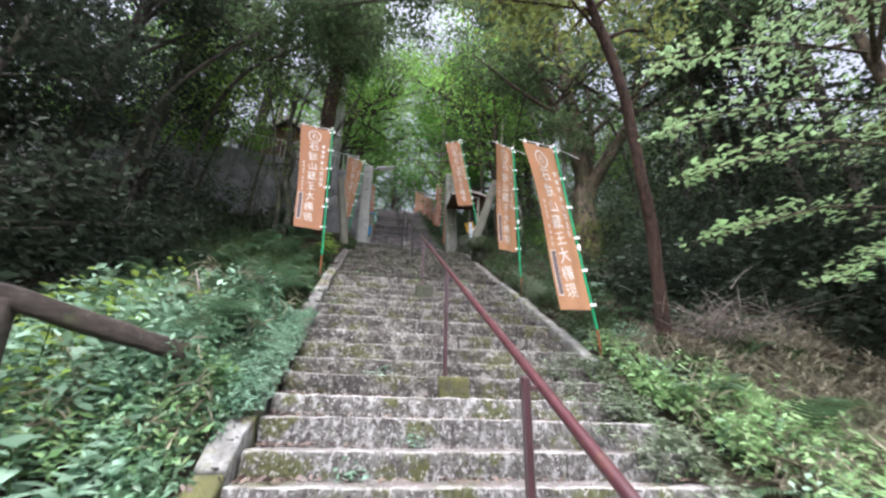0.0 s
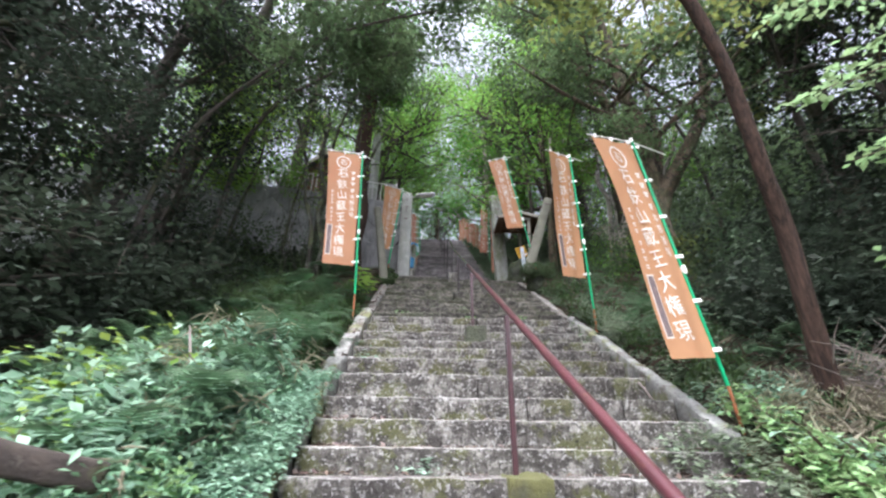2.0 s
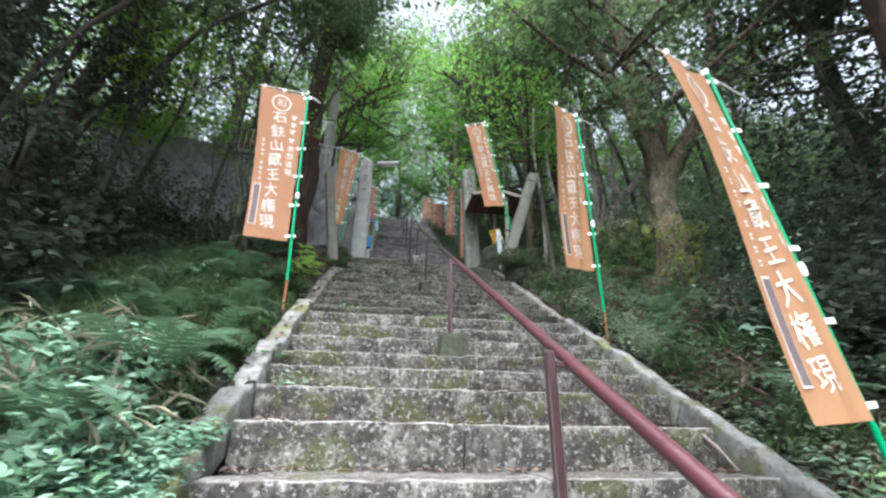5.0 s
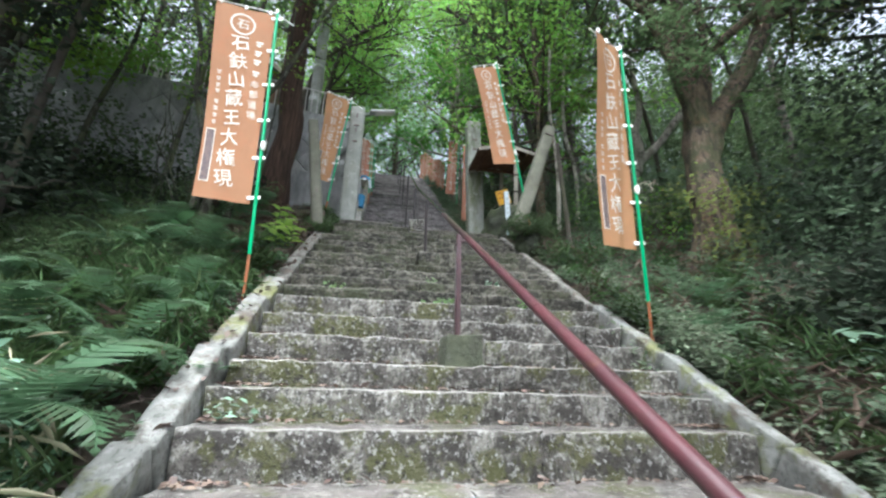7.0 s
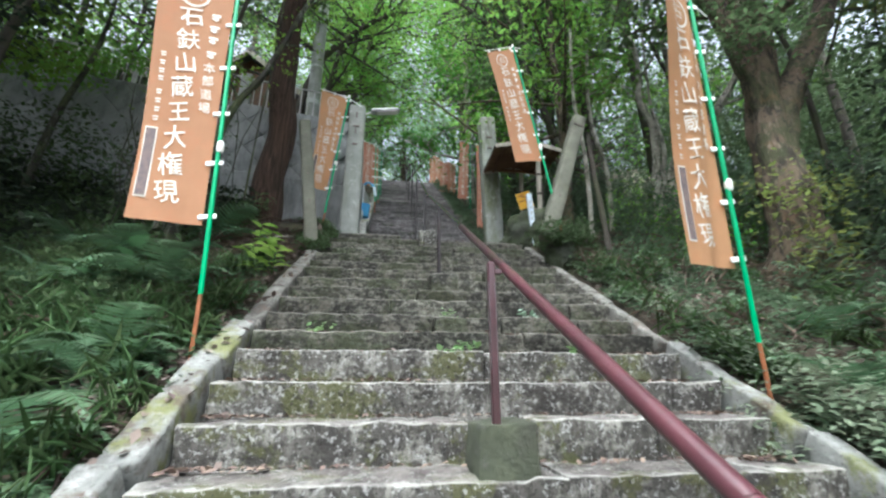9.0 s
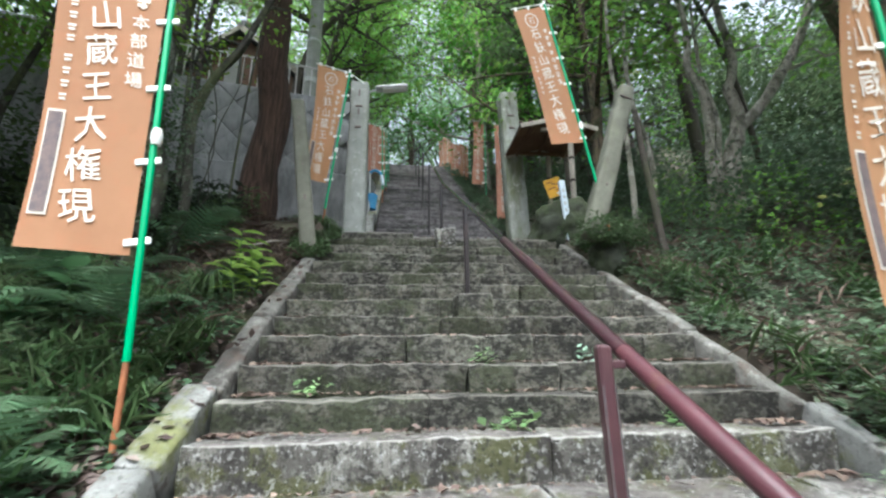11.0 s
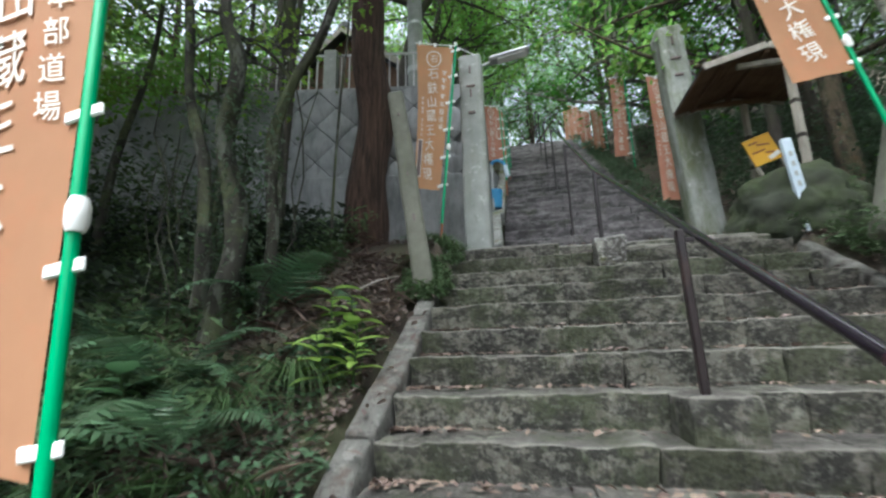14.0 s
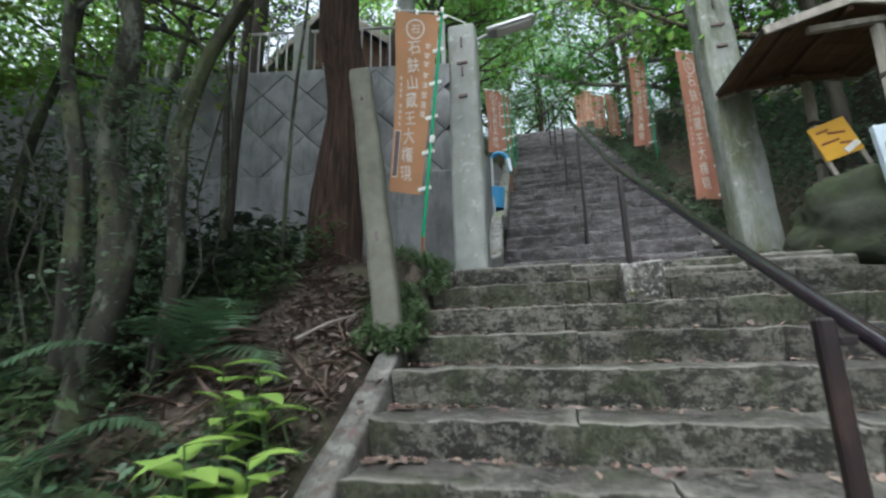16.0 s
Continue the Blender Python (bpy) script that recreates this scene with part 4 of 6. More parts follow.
pillar("short_post", "slim pale stone post leaning beside the stairs", pose(-0.86, 9.86, 5.5, -7.0, -7.5, 12), 0.17, 2.1, PALE_STONE, 952, ((1.62, 0.02, 0.03), (0.5, 0.02, 0.07), (0.95, 0.012, 0.03)))
pillar("leaning_post", "pale square stone post leaning away from the stairs", pose(2.332, 9.45, 5.595, 0, 18.5, 0), 0.2, 2.1, PALE_STONE, 953, ((1.72, 0.16, 0.012), (0.5, 0.02, 0.03)))

lamp = thing("street_lamp", "flat grey lamp head on a short arm behind the pillar", "street lamp", pose(-0.34, 11.55, 8.72, 0, -8, 0))
part("head", box_mesh("head", (0.34, 0, 0.03), (0.56, 0.17, 0.07), METAL, bevel=0.025), lamp)
part("lens", box_mesh("lens", (0.38, 0, -0.008), (0.4, 0.13, 0.02), WHITE_PLASTIC, bevel=0.008), lamp)
part("arm", tubes("arm", [([(-0.2, 0, -0.05), (0.1, 0, 0.02)], 0.02)], METAL, 8), lamp)
part("bracket", box_mesh("bracket", (-0.2, -0.04, -0.06), (0.06, 0.26, 0.16), METAL, bevel=0.008), lamp)

# ---- the small roofed shelter with its boards ----
shelter = thing("roofed_shelter", "small weathered wooden shelter with a plank gable roof beside the pillar", "shelter", pose(2.6, 10.78, 6.0))
for s, w in ((-1, 0.62), (1, 0.62)):
    lean = Matrix.Rotation(radians(14 * s), 4, "Y")
    for i in range(6):
        part("roof_board", box_mesh("roof_board", (s * w / 2, 0.04 + 0.155 * i, 1.80 - 0.125 * w), (w, 0.149, 0.022), OLD_WOOD, lean, 0.004), shelter)
    part("roof_sheet", box_mesh("roof_sheet", (s * w / 2, 0.43, 1.826 - 0.125 * w), (w + 0.02, 0.99, 0.02), ROOF_TILE, lean, 0.005), shelter, "thin dark roof sheet")
    for i in range(5):
        part("batten", box_mesh("batten", (s * (0.06 + 0.135 * i), 0.43, 1.842 - 0.25 * (0.06 + 0.135 * i)), (0.02, 1.0, 0.014), ROOF_TILE, lean, 0.004), shelter)
    for y in (-0.065, 0.92):
        part("bargeboard", box_mesh("bargeboard", (s * w / 2, y, 1.80 - 0.125 * w), (w + 0.01, 0.025, 0.075), GREY_WOOD, lean, 0.006), shelter, "pale grey board")
    part("wall_plate", box_mesh("wall_plate", (s * 0.42, 0.43, 1.66), (0.05, 0.9, 0.05), OLD_WOOD, bevel=0.005), shelter)
for x, y, z in ((0.15, 0.05, 1.72), (0.07, 0.82, 1.75)):
    post = part("post", box_mesh("post", (0, 0, z / 2 - 0.12), (0.062, 0.062, z + 0.06), GREY_WOOD, bevel=0.005), shelter, "pale square post", pose(x, y, 0, 0, 2.5, 20))
    for h in (0.82, 1.2):
        part("strap", box_mesh("strap", (0, 0, h), (0.07, 0.07, 0.05), DARK_WOOD, bevel=0.006), post, "dark band")
part("tie_beam", box_mesh("tie_beam", (0.0, 0.05, 1.665), (0.52, 0.05, 0.055), GREY_WOOD, bevel=0.005), shelter, "pale cross beam")
part("tie_beam", box_mesh("tie_beam", (0.0, 0.82, 1.665), (0.86, 0.05, 0.055), OLD_WOOD, bevel=0.005), shelter)
part("ridge_beam", box_mesh("ridge_beam", (0.0, 0.43, 1.755), (0.05, 0.94, 0.05), OLD_WOOD, bevel=0.005), shelter)

sign = thing("notice_board", "tilted yellow notice board with worn dark print", "sign", pose(2.83, 11.3, 6.36, 0, -16, -12))
part("panel", box_mesh("panel", (0, 0, 0.58), (0.27, 0.02, 0.33), YELLOW, bevel=0.004), sign)
for k, (x, z, w) in enumerate(((-0.05, 0.68, 0.09), (0.03, 0.63, 0.12), (-0.04, 0.57, 0.13), (0.05, 0.52, 0.08))):
    part("print", box_mesh("print", (x, -0.012, z), (w, 0.006, 0.02), STAKE, Matrix.Rotation(radians(18 * (k % 2)), 4, "Y"), 0.002), sign, "worn dark print")
part("strip", box_mesh("strip", (0.07, -0.013, 0.47), (0.12, 0.008, 0.05), WHITE_PLASTIC, Matrix.Rotation(radians(-20), 4, "Y"), 0.002), sign)
for x in (-0.12, 0.12):
    part("leg", box_mesh("leg", (x, 0.02, 0.18), (0.035, 0.03, 0.7), GREY_WOOD, bevel=0.004), sign)
stick = thing("marker_post", "slim bluish-white marker post with worn print, leaning", "marker post", pose(2.56, 10.66, 5.92, 0, -3, 0))
part("body", box_mesh("body", (0, 0, 0.34), (0.09, 0.05, 0.92), PALE_PLASTIC, bevel=0.006), stick)
for i in range(4):
    part("print", box_mesh("print", (0, -0.026, 0.34 + 0.1 * i), (0.03, 0.006, 0.05), METAL, bevel=0.002), stick)


def boulder(loc, size, seed, label, mat=BOULDER):
    bm = bmesh.new()
    bmesh.ops.create_icosphere(bm, subdivisions=5, radius=0.5)
    for v in bm.verts:
        q = v.co * 2.2 + Vector((seed, seed * 2, 0))
        v.co *= 1 + 0.26 * noise.noise(q) + 0.16 * noise.noise(q * 2.3) + 0.07 * noise.noise(q * 5) + 0.035 * noise.noise(q * 11) + 0.015 * noise.noise(q * 23)
        v.co = Vector([c * s for c, s in zip(v.co, size)])
    ob = new("boulder", mesh_bm("boulder", bm, mat, True))
    ob.matrix_basis = pose(*loc, 0, 0, seed * 40)
    return tagged(ob, label, "boulder")


boulder((2.6, 11.02, 6.02), (1.25, 0.62, 0.98), 3, "mossy grey boulder at the foot of the shelter")
boulder((2.85, 10.4, 5.62), (0.6, 0.5, 0.4), 2, "mossy grey boulder at the foot of the shelter")
# mound added to cover the gap under the leaning post
boulder((2.5, 9.5, 5.24), (0.44, 0.4, 0.56), 7, "mossy mound added round the foot of the leaning post")
boulder((3.3, 8.6, 4.7), (0.35, 0.3, 0.3), 5, "grey rock among ivy")

hose = thing("water_pipe", "bent blue and white plastic pipe beside the stairs", "pipe", pose(-0.42, 13.0, 7.0))
part("elbow", tubes("elbow", [([(-0.02, 0, 0.86), (0.02, 0, 0.92), (0.1, 0, 0.93), (0.18, 0, 0.88), (0.22, 0, 0.78)], 0.028)], BLUE, 10), hose)
part("pipe", tubes("pipe", [([(0.21, 0, 0.82), (0.24, 0, 0.62)], 0.034)], PALE_PLASTIC, 10), hose, "white pipe end")
part("riser", tubes("riser", [([(-0.02, 0, -0.1), (-0.02, 0, 0.88)], 0.022)], METAL, 8), hose)

bucket = thing("blue_bucket", "blue plastic bucket on the edge of the upper stairs", "bucket", pose(-0.42, 13.1, 7.12))
part("body", tubes("body", [([(0, 0, 0), (0, 0, 0.3)], [0.11, 0.14])], BLUE, 16), bucket)
part("handle", tubes("handle", [([(0.14 * math.cos(a), 0, 0.3 + 0.12 * math.sin(a)) for a in np.linspace(0, math.pi, 9)], 0.005)], METAL, 6), bucket)

prop = thing("wooden_prop", "thin bark-covered pole leaning among trees", "pole")
part("shaft", tubes("shaft", [([(3.33, 9.72, 5.1), (3.28, 9.72, 6.0), (3.23, 9.72, 6.6), (3.19, 9.7, 7.3)], [0.045, 0.042, 0.04, 0.036])], BARK, 8), prop)

# the broken wooden railing beside the foot of the stairs
beam = thing("broken_railing", "dark weathered wooden railing with a split post, half overgrown", "railing")
part("top_beam", rough_block("top_beam", (1.25, 0.12, 0.12), DARK_WOOD, 970, 0.02, 0.012, 0.12), beam, "mossy split timber", pose(-1.72, 2.75, 2.0, 0, 12, 32))
part("post", rough_block("post", (0.14, 0.12, 1.3), DARK_WOOD, 971, 0.02, 0.012, 0.15), beam, m=pose(-1.93, 2.58, 1.4, 0, -6, 10))

def stuff(name, label, me):
    return tagged(new(name, me), label, "plants", kind="stuff")


# ---- trees ----
def tree(label, path, r0, r1, limbs, reach, crown_from, leaves, leaf, mat, bark, seed, extra=(), blob=0.55, rise=0.35, flare=1.35, flat=0.55, category="tree", long=1.0, width=0.5, gnarl=None):
    """A tree along path: limbs leave it above crown_from (0..1), each ending in clumps of leaves."""
    rd = random.Random(seed)
    base = Vector(path[0])
    run = [p - base for p in polyline(path, 14)]
    radii = [r0 + (r1 - r0) * (i / 13) for i in range(14)]
    radii[0] *= flare
    radii[1] *= 1 + (flare - 1) * 0.3
    wob = [p + noise.noise_vector(p * 0.9 + Vector((seed, 0, 0))) * r0 * 0.5 for p in run]
    wob[0] = run[0] - Vector((0, 0, 0.5))
    runs, tips = [(wob, radii)], []
    for pts, ra, rb in extra:
        runs.append(([p - base for p in polyline(pts, 9)], [ra + (rb - ra) * i / 8 for i in range(9)]))
    trunks = list(runs)
    for k in range(limbs):
        pts, rr = trunks[k % len(trunks)]
        f = crown_from + (1 - crown_from) * (k + rd.random()) / limbs
        i = min(int(f * (len(pts) - 1)), len(pts) - 2)
        p, r = pts[i], rr[i] * 0.5
        a = rd.uniform(0, 2 * math.pi)
        ln = reach * rd.uniform(0.6, 1.2) * (1.15 - 0.6 * f)
        d = Vector((math.cos(a), math.sin(a), rise + rd.uniform(-0.2, 0.3))).normalized()
        mid = p + d * ln * 0.5 + Vector((rd.uniform(-0.15, 0.15), rd.uniform(-0.15, 0.15), rd.uniform(0, 0.25))) * ln * 0.5
        end = p + d * ln + Vector((0, 0, rd.uniform(-0.1, 0.3) * ln))
        runs.append((polyline([p, mid, end], 6), [r * (1 - 0.8 * j / 5) for j in range(6)]))
        tips += [end, mid.lerp(end, 0.5), mid]
        for _ in range(3):
            s = mid.lerp(end, rd.uniform(-0.4, 0.9))
            e = s + Vector((rd.uniform(-1, 1), rd.uniform(-1, 1), rd.uniform(-0.3, 0.7))) * ln * 0.4
            runs.append(([s, s.lerp(e, 0.5) + Vector((0, 0, 0.05 * ln)), e], [r * 0.35, r * 0.25, r * 0.1]))
            tips += [e, s.lerp(e, 0.6)]
    tips.append(run[-1])
    t = thing("tree", label, category, Matrix.Translation(base))
    if gnarl:                  # the stems that are seen near have lumps and ridges
        lump, ridge, k_ = gnarl
        verts, faces = [], []
        for i, (pts, rr) in enumerate(runs):
            v, f = gnarled(pts, rr, 20, 56, lump, ridge, k_, seed + i * 3.1) if i < len(trunks) else tube(pts, rr, 8)
            faces += [tuple(j + len(verts) for j in q) for q in f]
            verts += v
        part("trunk", mesh_of("trunk", verts, faces, bark, True), t)
    else:
        part("trunk", tubes("trunk", runs, bark, 8), t)
    tips = np.array([p[:] for p in tips])
    pick = tips[rng.integers(0, len(tips), leaves)]
    off = rng.normal(0, 1, (leaves, 3))
    off *= (blob * rng.uniform(0.25, 1.0, leaves) / np.linalg.norm(off, axis=1))[:, None] * [1.15, 1.15, 0.7]
    part("crown", leaf_cloud(pick + off, leaf, mat, "crown", flat, long, 0.2, width), t)
    return t


E_ = "dark broadleaf evergreen tree with a grey trunk"
# the broad tree among ivy
tree("broad old tree with brown mossy bark and heavy forked limbs", [(4.5, 8.2, 4.3), (4.56, 8.2, 5.2), (4.78, 8.2, 6.6), (4.84, 8.2, 7.4), (4.75, 8.25, 9.0), (4.5, 8.3, 12.5)], 0.29, 0.11, 20, 4.2, 0.74, 5600, 0.13, LEAF_MID, PALE_BARK, 1, flare=1.12, gnarl=(0.26, 0.26, 11),
     extra=(([(4.66, 8.24, 5.7), (4.8, 8.22, 6.5), (5.1, 8.2, 7.05), (5.52, 8.2, 7.65), (6.1, 8.2, 8.6), (6.6, 8.2, 9.7), (6.9, 8.1, 11.4)], 0.2, 0.1), ([(4.76, 8.22, 6.2), (4.76, 8.22, 7.0), (4.62, 8.25, 8.0), (4.25, 8.3, 9.2), (3.8, 8.4, 10.8)], 0.17, 0.08), ([(4.82, 8.22, 6.6), (4.94, 8.22, 7.2), (5.2, 8.3, 8.2), (5.3, 8.3, 10.0)], 0.1, 0.05)))
stuff("trunk_creeper", "yellow-green creeper leaves round the foot of the broad tree", leaf_cloud(np.concatenate([rng.normal((4.5, 7.78, 5.0), (0.3, 0.12, 0.35), (420, 3)), rng.normal((4.3, 7.8, 5.5), (0.35, 0.15, 0.12), (150, 3)), rng.normal((4.9, 7.8, 5.6), (0.22, 0.15, 0.1), (90, 3))]), 0.075, LEAF_OLIVE, "trunk_creeper", 0.65))
stuff("low_sprays", "green leaf sprays hanging before the forked limbs", leaf_cloud(np.concatenate([rng.normal(c, (0.28, 0.2, 0.1), (n, 3)) for c, n in (((4.25, 7.8, 7.5), 260), ((4.5, 7.8, 8.0), 240), ((4.1, 7.75, 8.3), 260), ((4.75, 7.8, 7.7), 120), ((5.6, 7.8, 7.2), 200), ((6.0, 7.7, 7.6), 220), ((5.2, 7.8, 8.8), 220), ((6.3, 7.7, 6.6), 240), ((5.7, 7.7, 6.2), 160))]), 0.085, LEAF_MID, "low_sprays", 0.7))
# the many-stemmed tree beyond it
tree("tree with several twisting pale stems", [(4.95, 10.4, 5.9), (5.02, 10.4, 6.6), (5.18, 10.4, 7.3), (5.5, 10.4, 7.75), (6.2, 10.4, 8.5), (6.9, 10.4, 9.5), (7.6, 10.3, 11.5)], 0.125, 0.05, 14, 2.6, 0.74, 2600, 0.12, LEAF_BRIGHT, LIGHT_BARK, 2, flare=1.3, gnarl=(0.3, 0.1, 6),
     extra=(([(5.2, 10.4, 7.3), (5.36, 10.4, 7.8), (5.3, 10.4, 8.3), (5.48, 10.4, 9.0), (5.3, 10.5, 11.5)], 0.11, 0.04), ([(4.68, 10.45, 5.6), (4.78, 10.5, 6.6), (4.9, 10.5, 7.5), (4.93, 10.5, 8.2), (4.72, 10.5, 8.9), (4.9, 10.5, 9.6), (4.5, 10.5, 11)], 0.085, 0.035), ([(4.86, 10.5, 5.7), (4.94, 10.5, 6.9), (5.08, 10.5, 7.8), (5.05, 10.6, 8.8), (5.15, 10.6, 10.5)], 0.05, 0.02), ([(4.1, 10.9, 6.2), (4.15, 10.9, 7.4), (3.95, 10.9, 8.6), (4.1, 10.9, 10.5)], 0.045, 0.03), ([(3.55, 10.6, 5.9), (3.6, 10.6, 7.3), (3.5, 10.6, 8.8), (3.6, 10.6, 10.4)], 0.04, 0.025)))
# the slim reddish tree
tree("slim reddish-brown trunk with high foliage", [(3.40, 4.53, 2.0), (3.35, 4.33, 3.0), (3.23, 4.13, 4.0), (3.03, 3.92, 5.0), (2.75, 3.72, 6.0), (2.4, 3.55, 7.0), (1.9, 3.4, 8.6)], 0.082, 0.05, 13, 2.4, 0.72, 2600, 0.11, LEAF_OLIVE, RED_BARK, 3, gnarl=(0.2, 0.08, 6))
# the cedar by the post
tree("tall straight cedar with red-brown fibrous bark", [(-1.9, 11.12, 5.95), (-1.87, 11.05, 9.0), (-1.8, 11.0, 13), (-1.75, 11.0, 18)], 0.25, 0.17, 14, 1.8, 0.66, 3000, 0.16, CONIFER, RED_BARK, 4, flare=1.35, gnarl=(0.08, 0.1, 16), rise=-0.1, flat=0.3, long=1.3, width=0.35)
# lichened stems before the wall
tree("clump of lichened grey stems before the wall", [(-2.2, 9.05, ground_z(-2.2, 9.05)), (-2.08, 9.05, 5.8), (-2.26, 9.05, 6.5), (-2.2, 9.05, 7.2), (-2.42, 9.05, 7.9), (-2.35, 9.1, 9.2)], 0.085, 0.04, 16, 1.1, 0.55, 650, 0.075, LEAF_LIME, LICHEN_BARK, 10, blob=0.42, flare=1.8, gnarl=(0.4, 0.15, 6),
     extra=(([(-1.98, 9.2, 4.9), (-1.9, 9.25, 5.9), (-2.0, 9.25, 6.5), (-1.82, 9.25, 7.1), (-1.5, 9.25, 7.7), (-1.25, 9.25, 8.5), (-0.9, 9.3, 9.4)], 0.05, 0.028), ([(-2.3, 9.0, 5.2), (-2.36, 9.0, 6.2), (-2.6, 9.0, 7.0), (-2.72, 9.0, 7.9), (-3.1, 9.0, 9.2)], 0.055, 0.025)))
tree("bushy evergreen shrub at the foot of the wall", [(-2.35, 9.4, ground_z(-2.35, 9.4)), (-2.4, 9.4, 5.6), (-2.3, 9.4, 6.6)], 0.03, 0.01, 14, 0.45, 0.1, 800, 0.06, LEAF_WOODS, LICHEN_BARK, 19, blob=0.25, category="shrub")
for k, (x, y, dx, r) in enumerate(((-1.95, 10.3, 0.1, 0.02), (-2.6, 10.4, -0.2, 0.05), (-3.4, 10.3, 0.2, 0.06), (-4.6, 10.0, 0.3, 0.07), (-5.8, 10.1, -0.3, 0.1))):
    z = ground_z(x, y)
    tree("slender evergreen stem before the wall", [(x, y, z), (x + dx * 0.4, y, z + 1.6), (x + dx, y + 0.1, z + 3.2), (x + dx * 1.3, y, z + 5.5)], r * 0.85, 0.012, 10, 0.7, 0.8, 420 if x < -4 else 130, 0.08, LEAF_BRIGHT if k % 2 else LEAF_LIME, LICHEN_BARK, 11 + k, blob=0.4)
# the spray of fresh leaves over the foot of the stairs
tree("tree with long low sprays of fresh green leaves", [(6.2, 3.2, 2.3), (6.1, 3.1, 4.2), (5.8, 3.0, 5.9), (5.6, 3.0, 7.6)], 0.12, 0.05, 8, 2.2, 0.6, 1500, 0.09, SPRAY_LEAF, PALE_BARK, 20, flat=0.75,
     extra=())
spray_runs, spray_pts = [], []
for k, (a, b) in enumerate((((5.9, 3.0, 5.0), (2.75, 2.9, 4.15)), ((5.9, 3.0, 4.4), (2.85, 2.8, 3.6)), ((6.0, 3.1, 3.6), (3.0, 2.9, 3.05)), ((5.8, 3.0, 5.8), (2.9, 2.9, 5.0)), ((6.1, 2.8, 3.2), (4.0, 2.8, 2.7)))):
    a, b = Vector(a), Vector(b)
    run = polyline([a, a.lerp(b, 0.5) + Vector((0, 0, 0.22)), b], 8)
    spray_runs.append((run, [0.022 - 0.0025 * i for i in range(8)]))
    for i in range(1, 8):
        for s in (-1, 1):
            q = run[i] + Vector((-0.35, s * 0.3, -0.04)) * (1.3 - i * 0.1)
            spray_runs.append(([run[i], q], [0.006, 0.003]))
            for _ in range(22):
                w = run[i].lerp(q, random.uniform(0.15, 1.1))
                spray_pts.append((w.x + random.gauss(0, 0.05), w.y + random.gauss(0, 0.06), w.z + random.gauss(0, 0.03)))
spray = thing("leafy_branch", "long low branches with fresh pale green leaves", "branch")
part("stem", tubes("stem", spray_runs, PALE_BARK, 6), spray)
part("leaves", leaf_cloud(spray_pts, 0.08, SPRAY_LEAF, "leaves", 0.75, 1.0, 0.1, 0.55), spray)

tree("young tree with yellow-green leaves by the old hall", [(-5.2, 9.0, ground_z(-5.2, 9.0)), (-5.1, 9.0, 6.8), (-4.7, 9.0, 8.2), (-4.5, 9.0, 9.8)], 0.05, 0.02, 18, 1.5, 0.5, 2600, 0.1, LEAF_LIME, LICHEN_BARK, 32, blob=0.5)

ivy_pts = []
for (x0, z0), (x1, z1), n in (((-2.14, 5.0), (-2.2, 7.1), 900), ((-1.95, 5.0), (-1.9, 6.9), 420), ((-2.3, 5.2), (-2.55, 7.0), 420)):
    for _ in range(n):
        t = random.random()
        ivy_pts.append((x0 + (x1 - x0) * t + random.gauss(0, 0.085), 9.06 + random.gauss(0, 0.085), z0 + (z1 - z0) * t))
vine_runs = []
vrd = random.Random(31)
for _ in range(16):            # thin creepers that climb and hang among the stems
    x, y = vrd.uniform(-3.0, -1.85), vrd.uniform(9.0, 9.6)
    z = ground_z(x, y)
    top = z + vrd.uniform(1.0, 3.2)
    lean = vrd.uniform(-0.6, 0.6)
    vine_runs.append(([(x + lean * f * f + vrd.gauss(0, 0.05), y + vrd.gauss(0, 0.05), z - 0.05 + (top - z) * f) for f in (0, 0.2, 0.4, 0.6, 0.8, 1.0)], [vrd.uniform(0.004, 0.009)] * 5 + [0.003]))
tagged(new("creepers", tubes("creepers", vine_runs, LICHEN_BARK, 5)), "thin grey creeper stems among the lichened trunks", "creepers", kind="stuff")
stuff("trunk_ivy", "small-leaved ivy clothing the lichened stems", leaf_cloud(ivy_pts, 0.045, IVY_LEAF, "trunk_ivy", 0.4))

# woods on both sides and above
trnd = random.Random(11)
spots = [(-5.4, 7.0, 0.16), (-7.3, 6.2, 0.2), (-6.6, 9.0, 0.15), (-9.2, 5.8, 0.22), (-8.5, 4.0, 0.2), (-5.8, 3.0, 0.13), (-11.5, 6, 0.25), (-7.0, 0.5, 0.2), (-11, 1, 0.25), (-13, 10, 0.25),
         (8.0, 5.0, 0.14), (6.3, 12.4, 0.14), (10.5, 11.5, 0.12), (8.6, 6.6, 0.13), (7.0, 6.9, 0.08), (8.0, 7.3, 0.17), (7.6, 5.4, 0.09), (9.8, 8.4, 0.14), (8.8, 3.0, 0.2), (4.6, 13.6, 0.16), (11, 4, 0.22), (8.2, 0.6, 0.2), (4.1, 16.3, 0.15), (6.4, 16.5, 0.2), (3.4, 12.3, 0.08)]
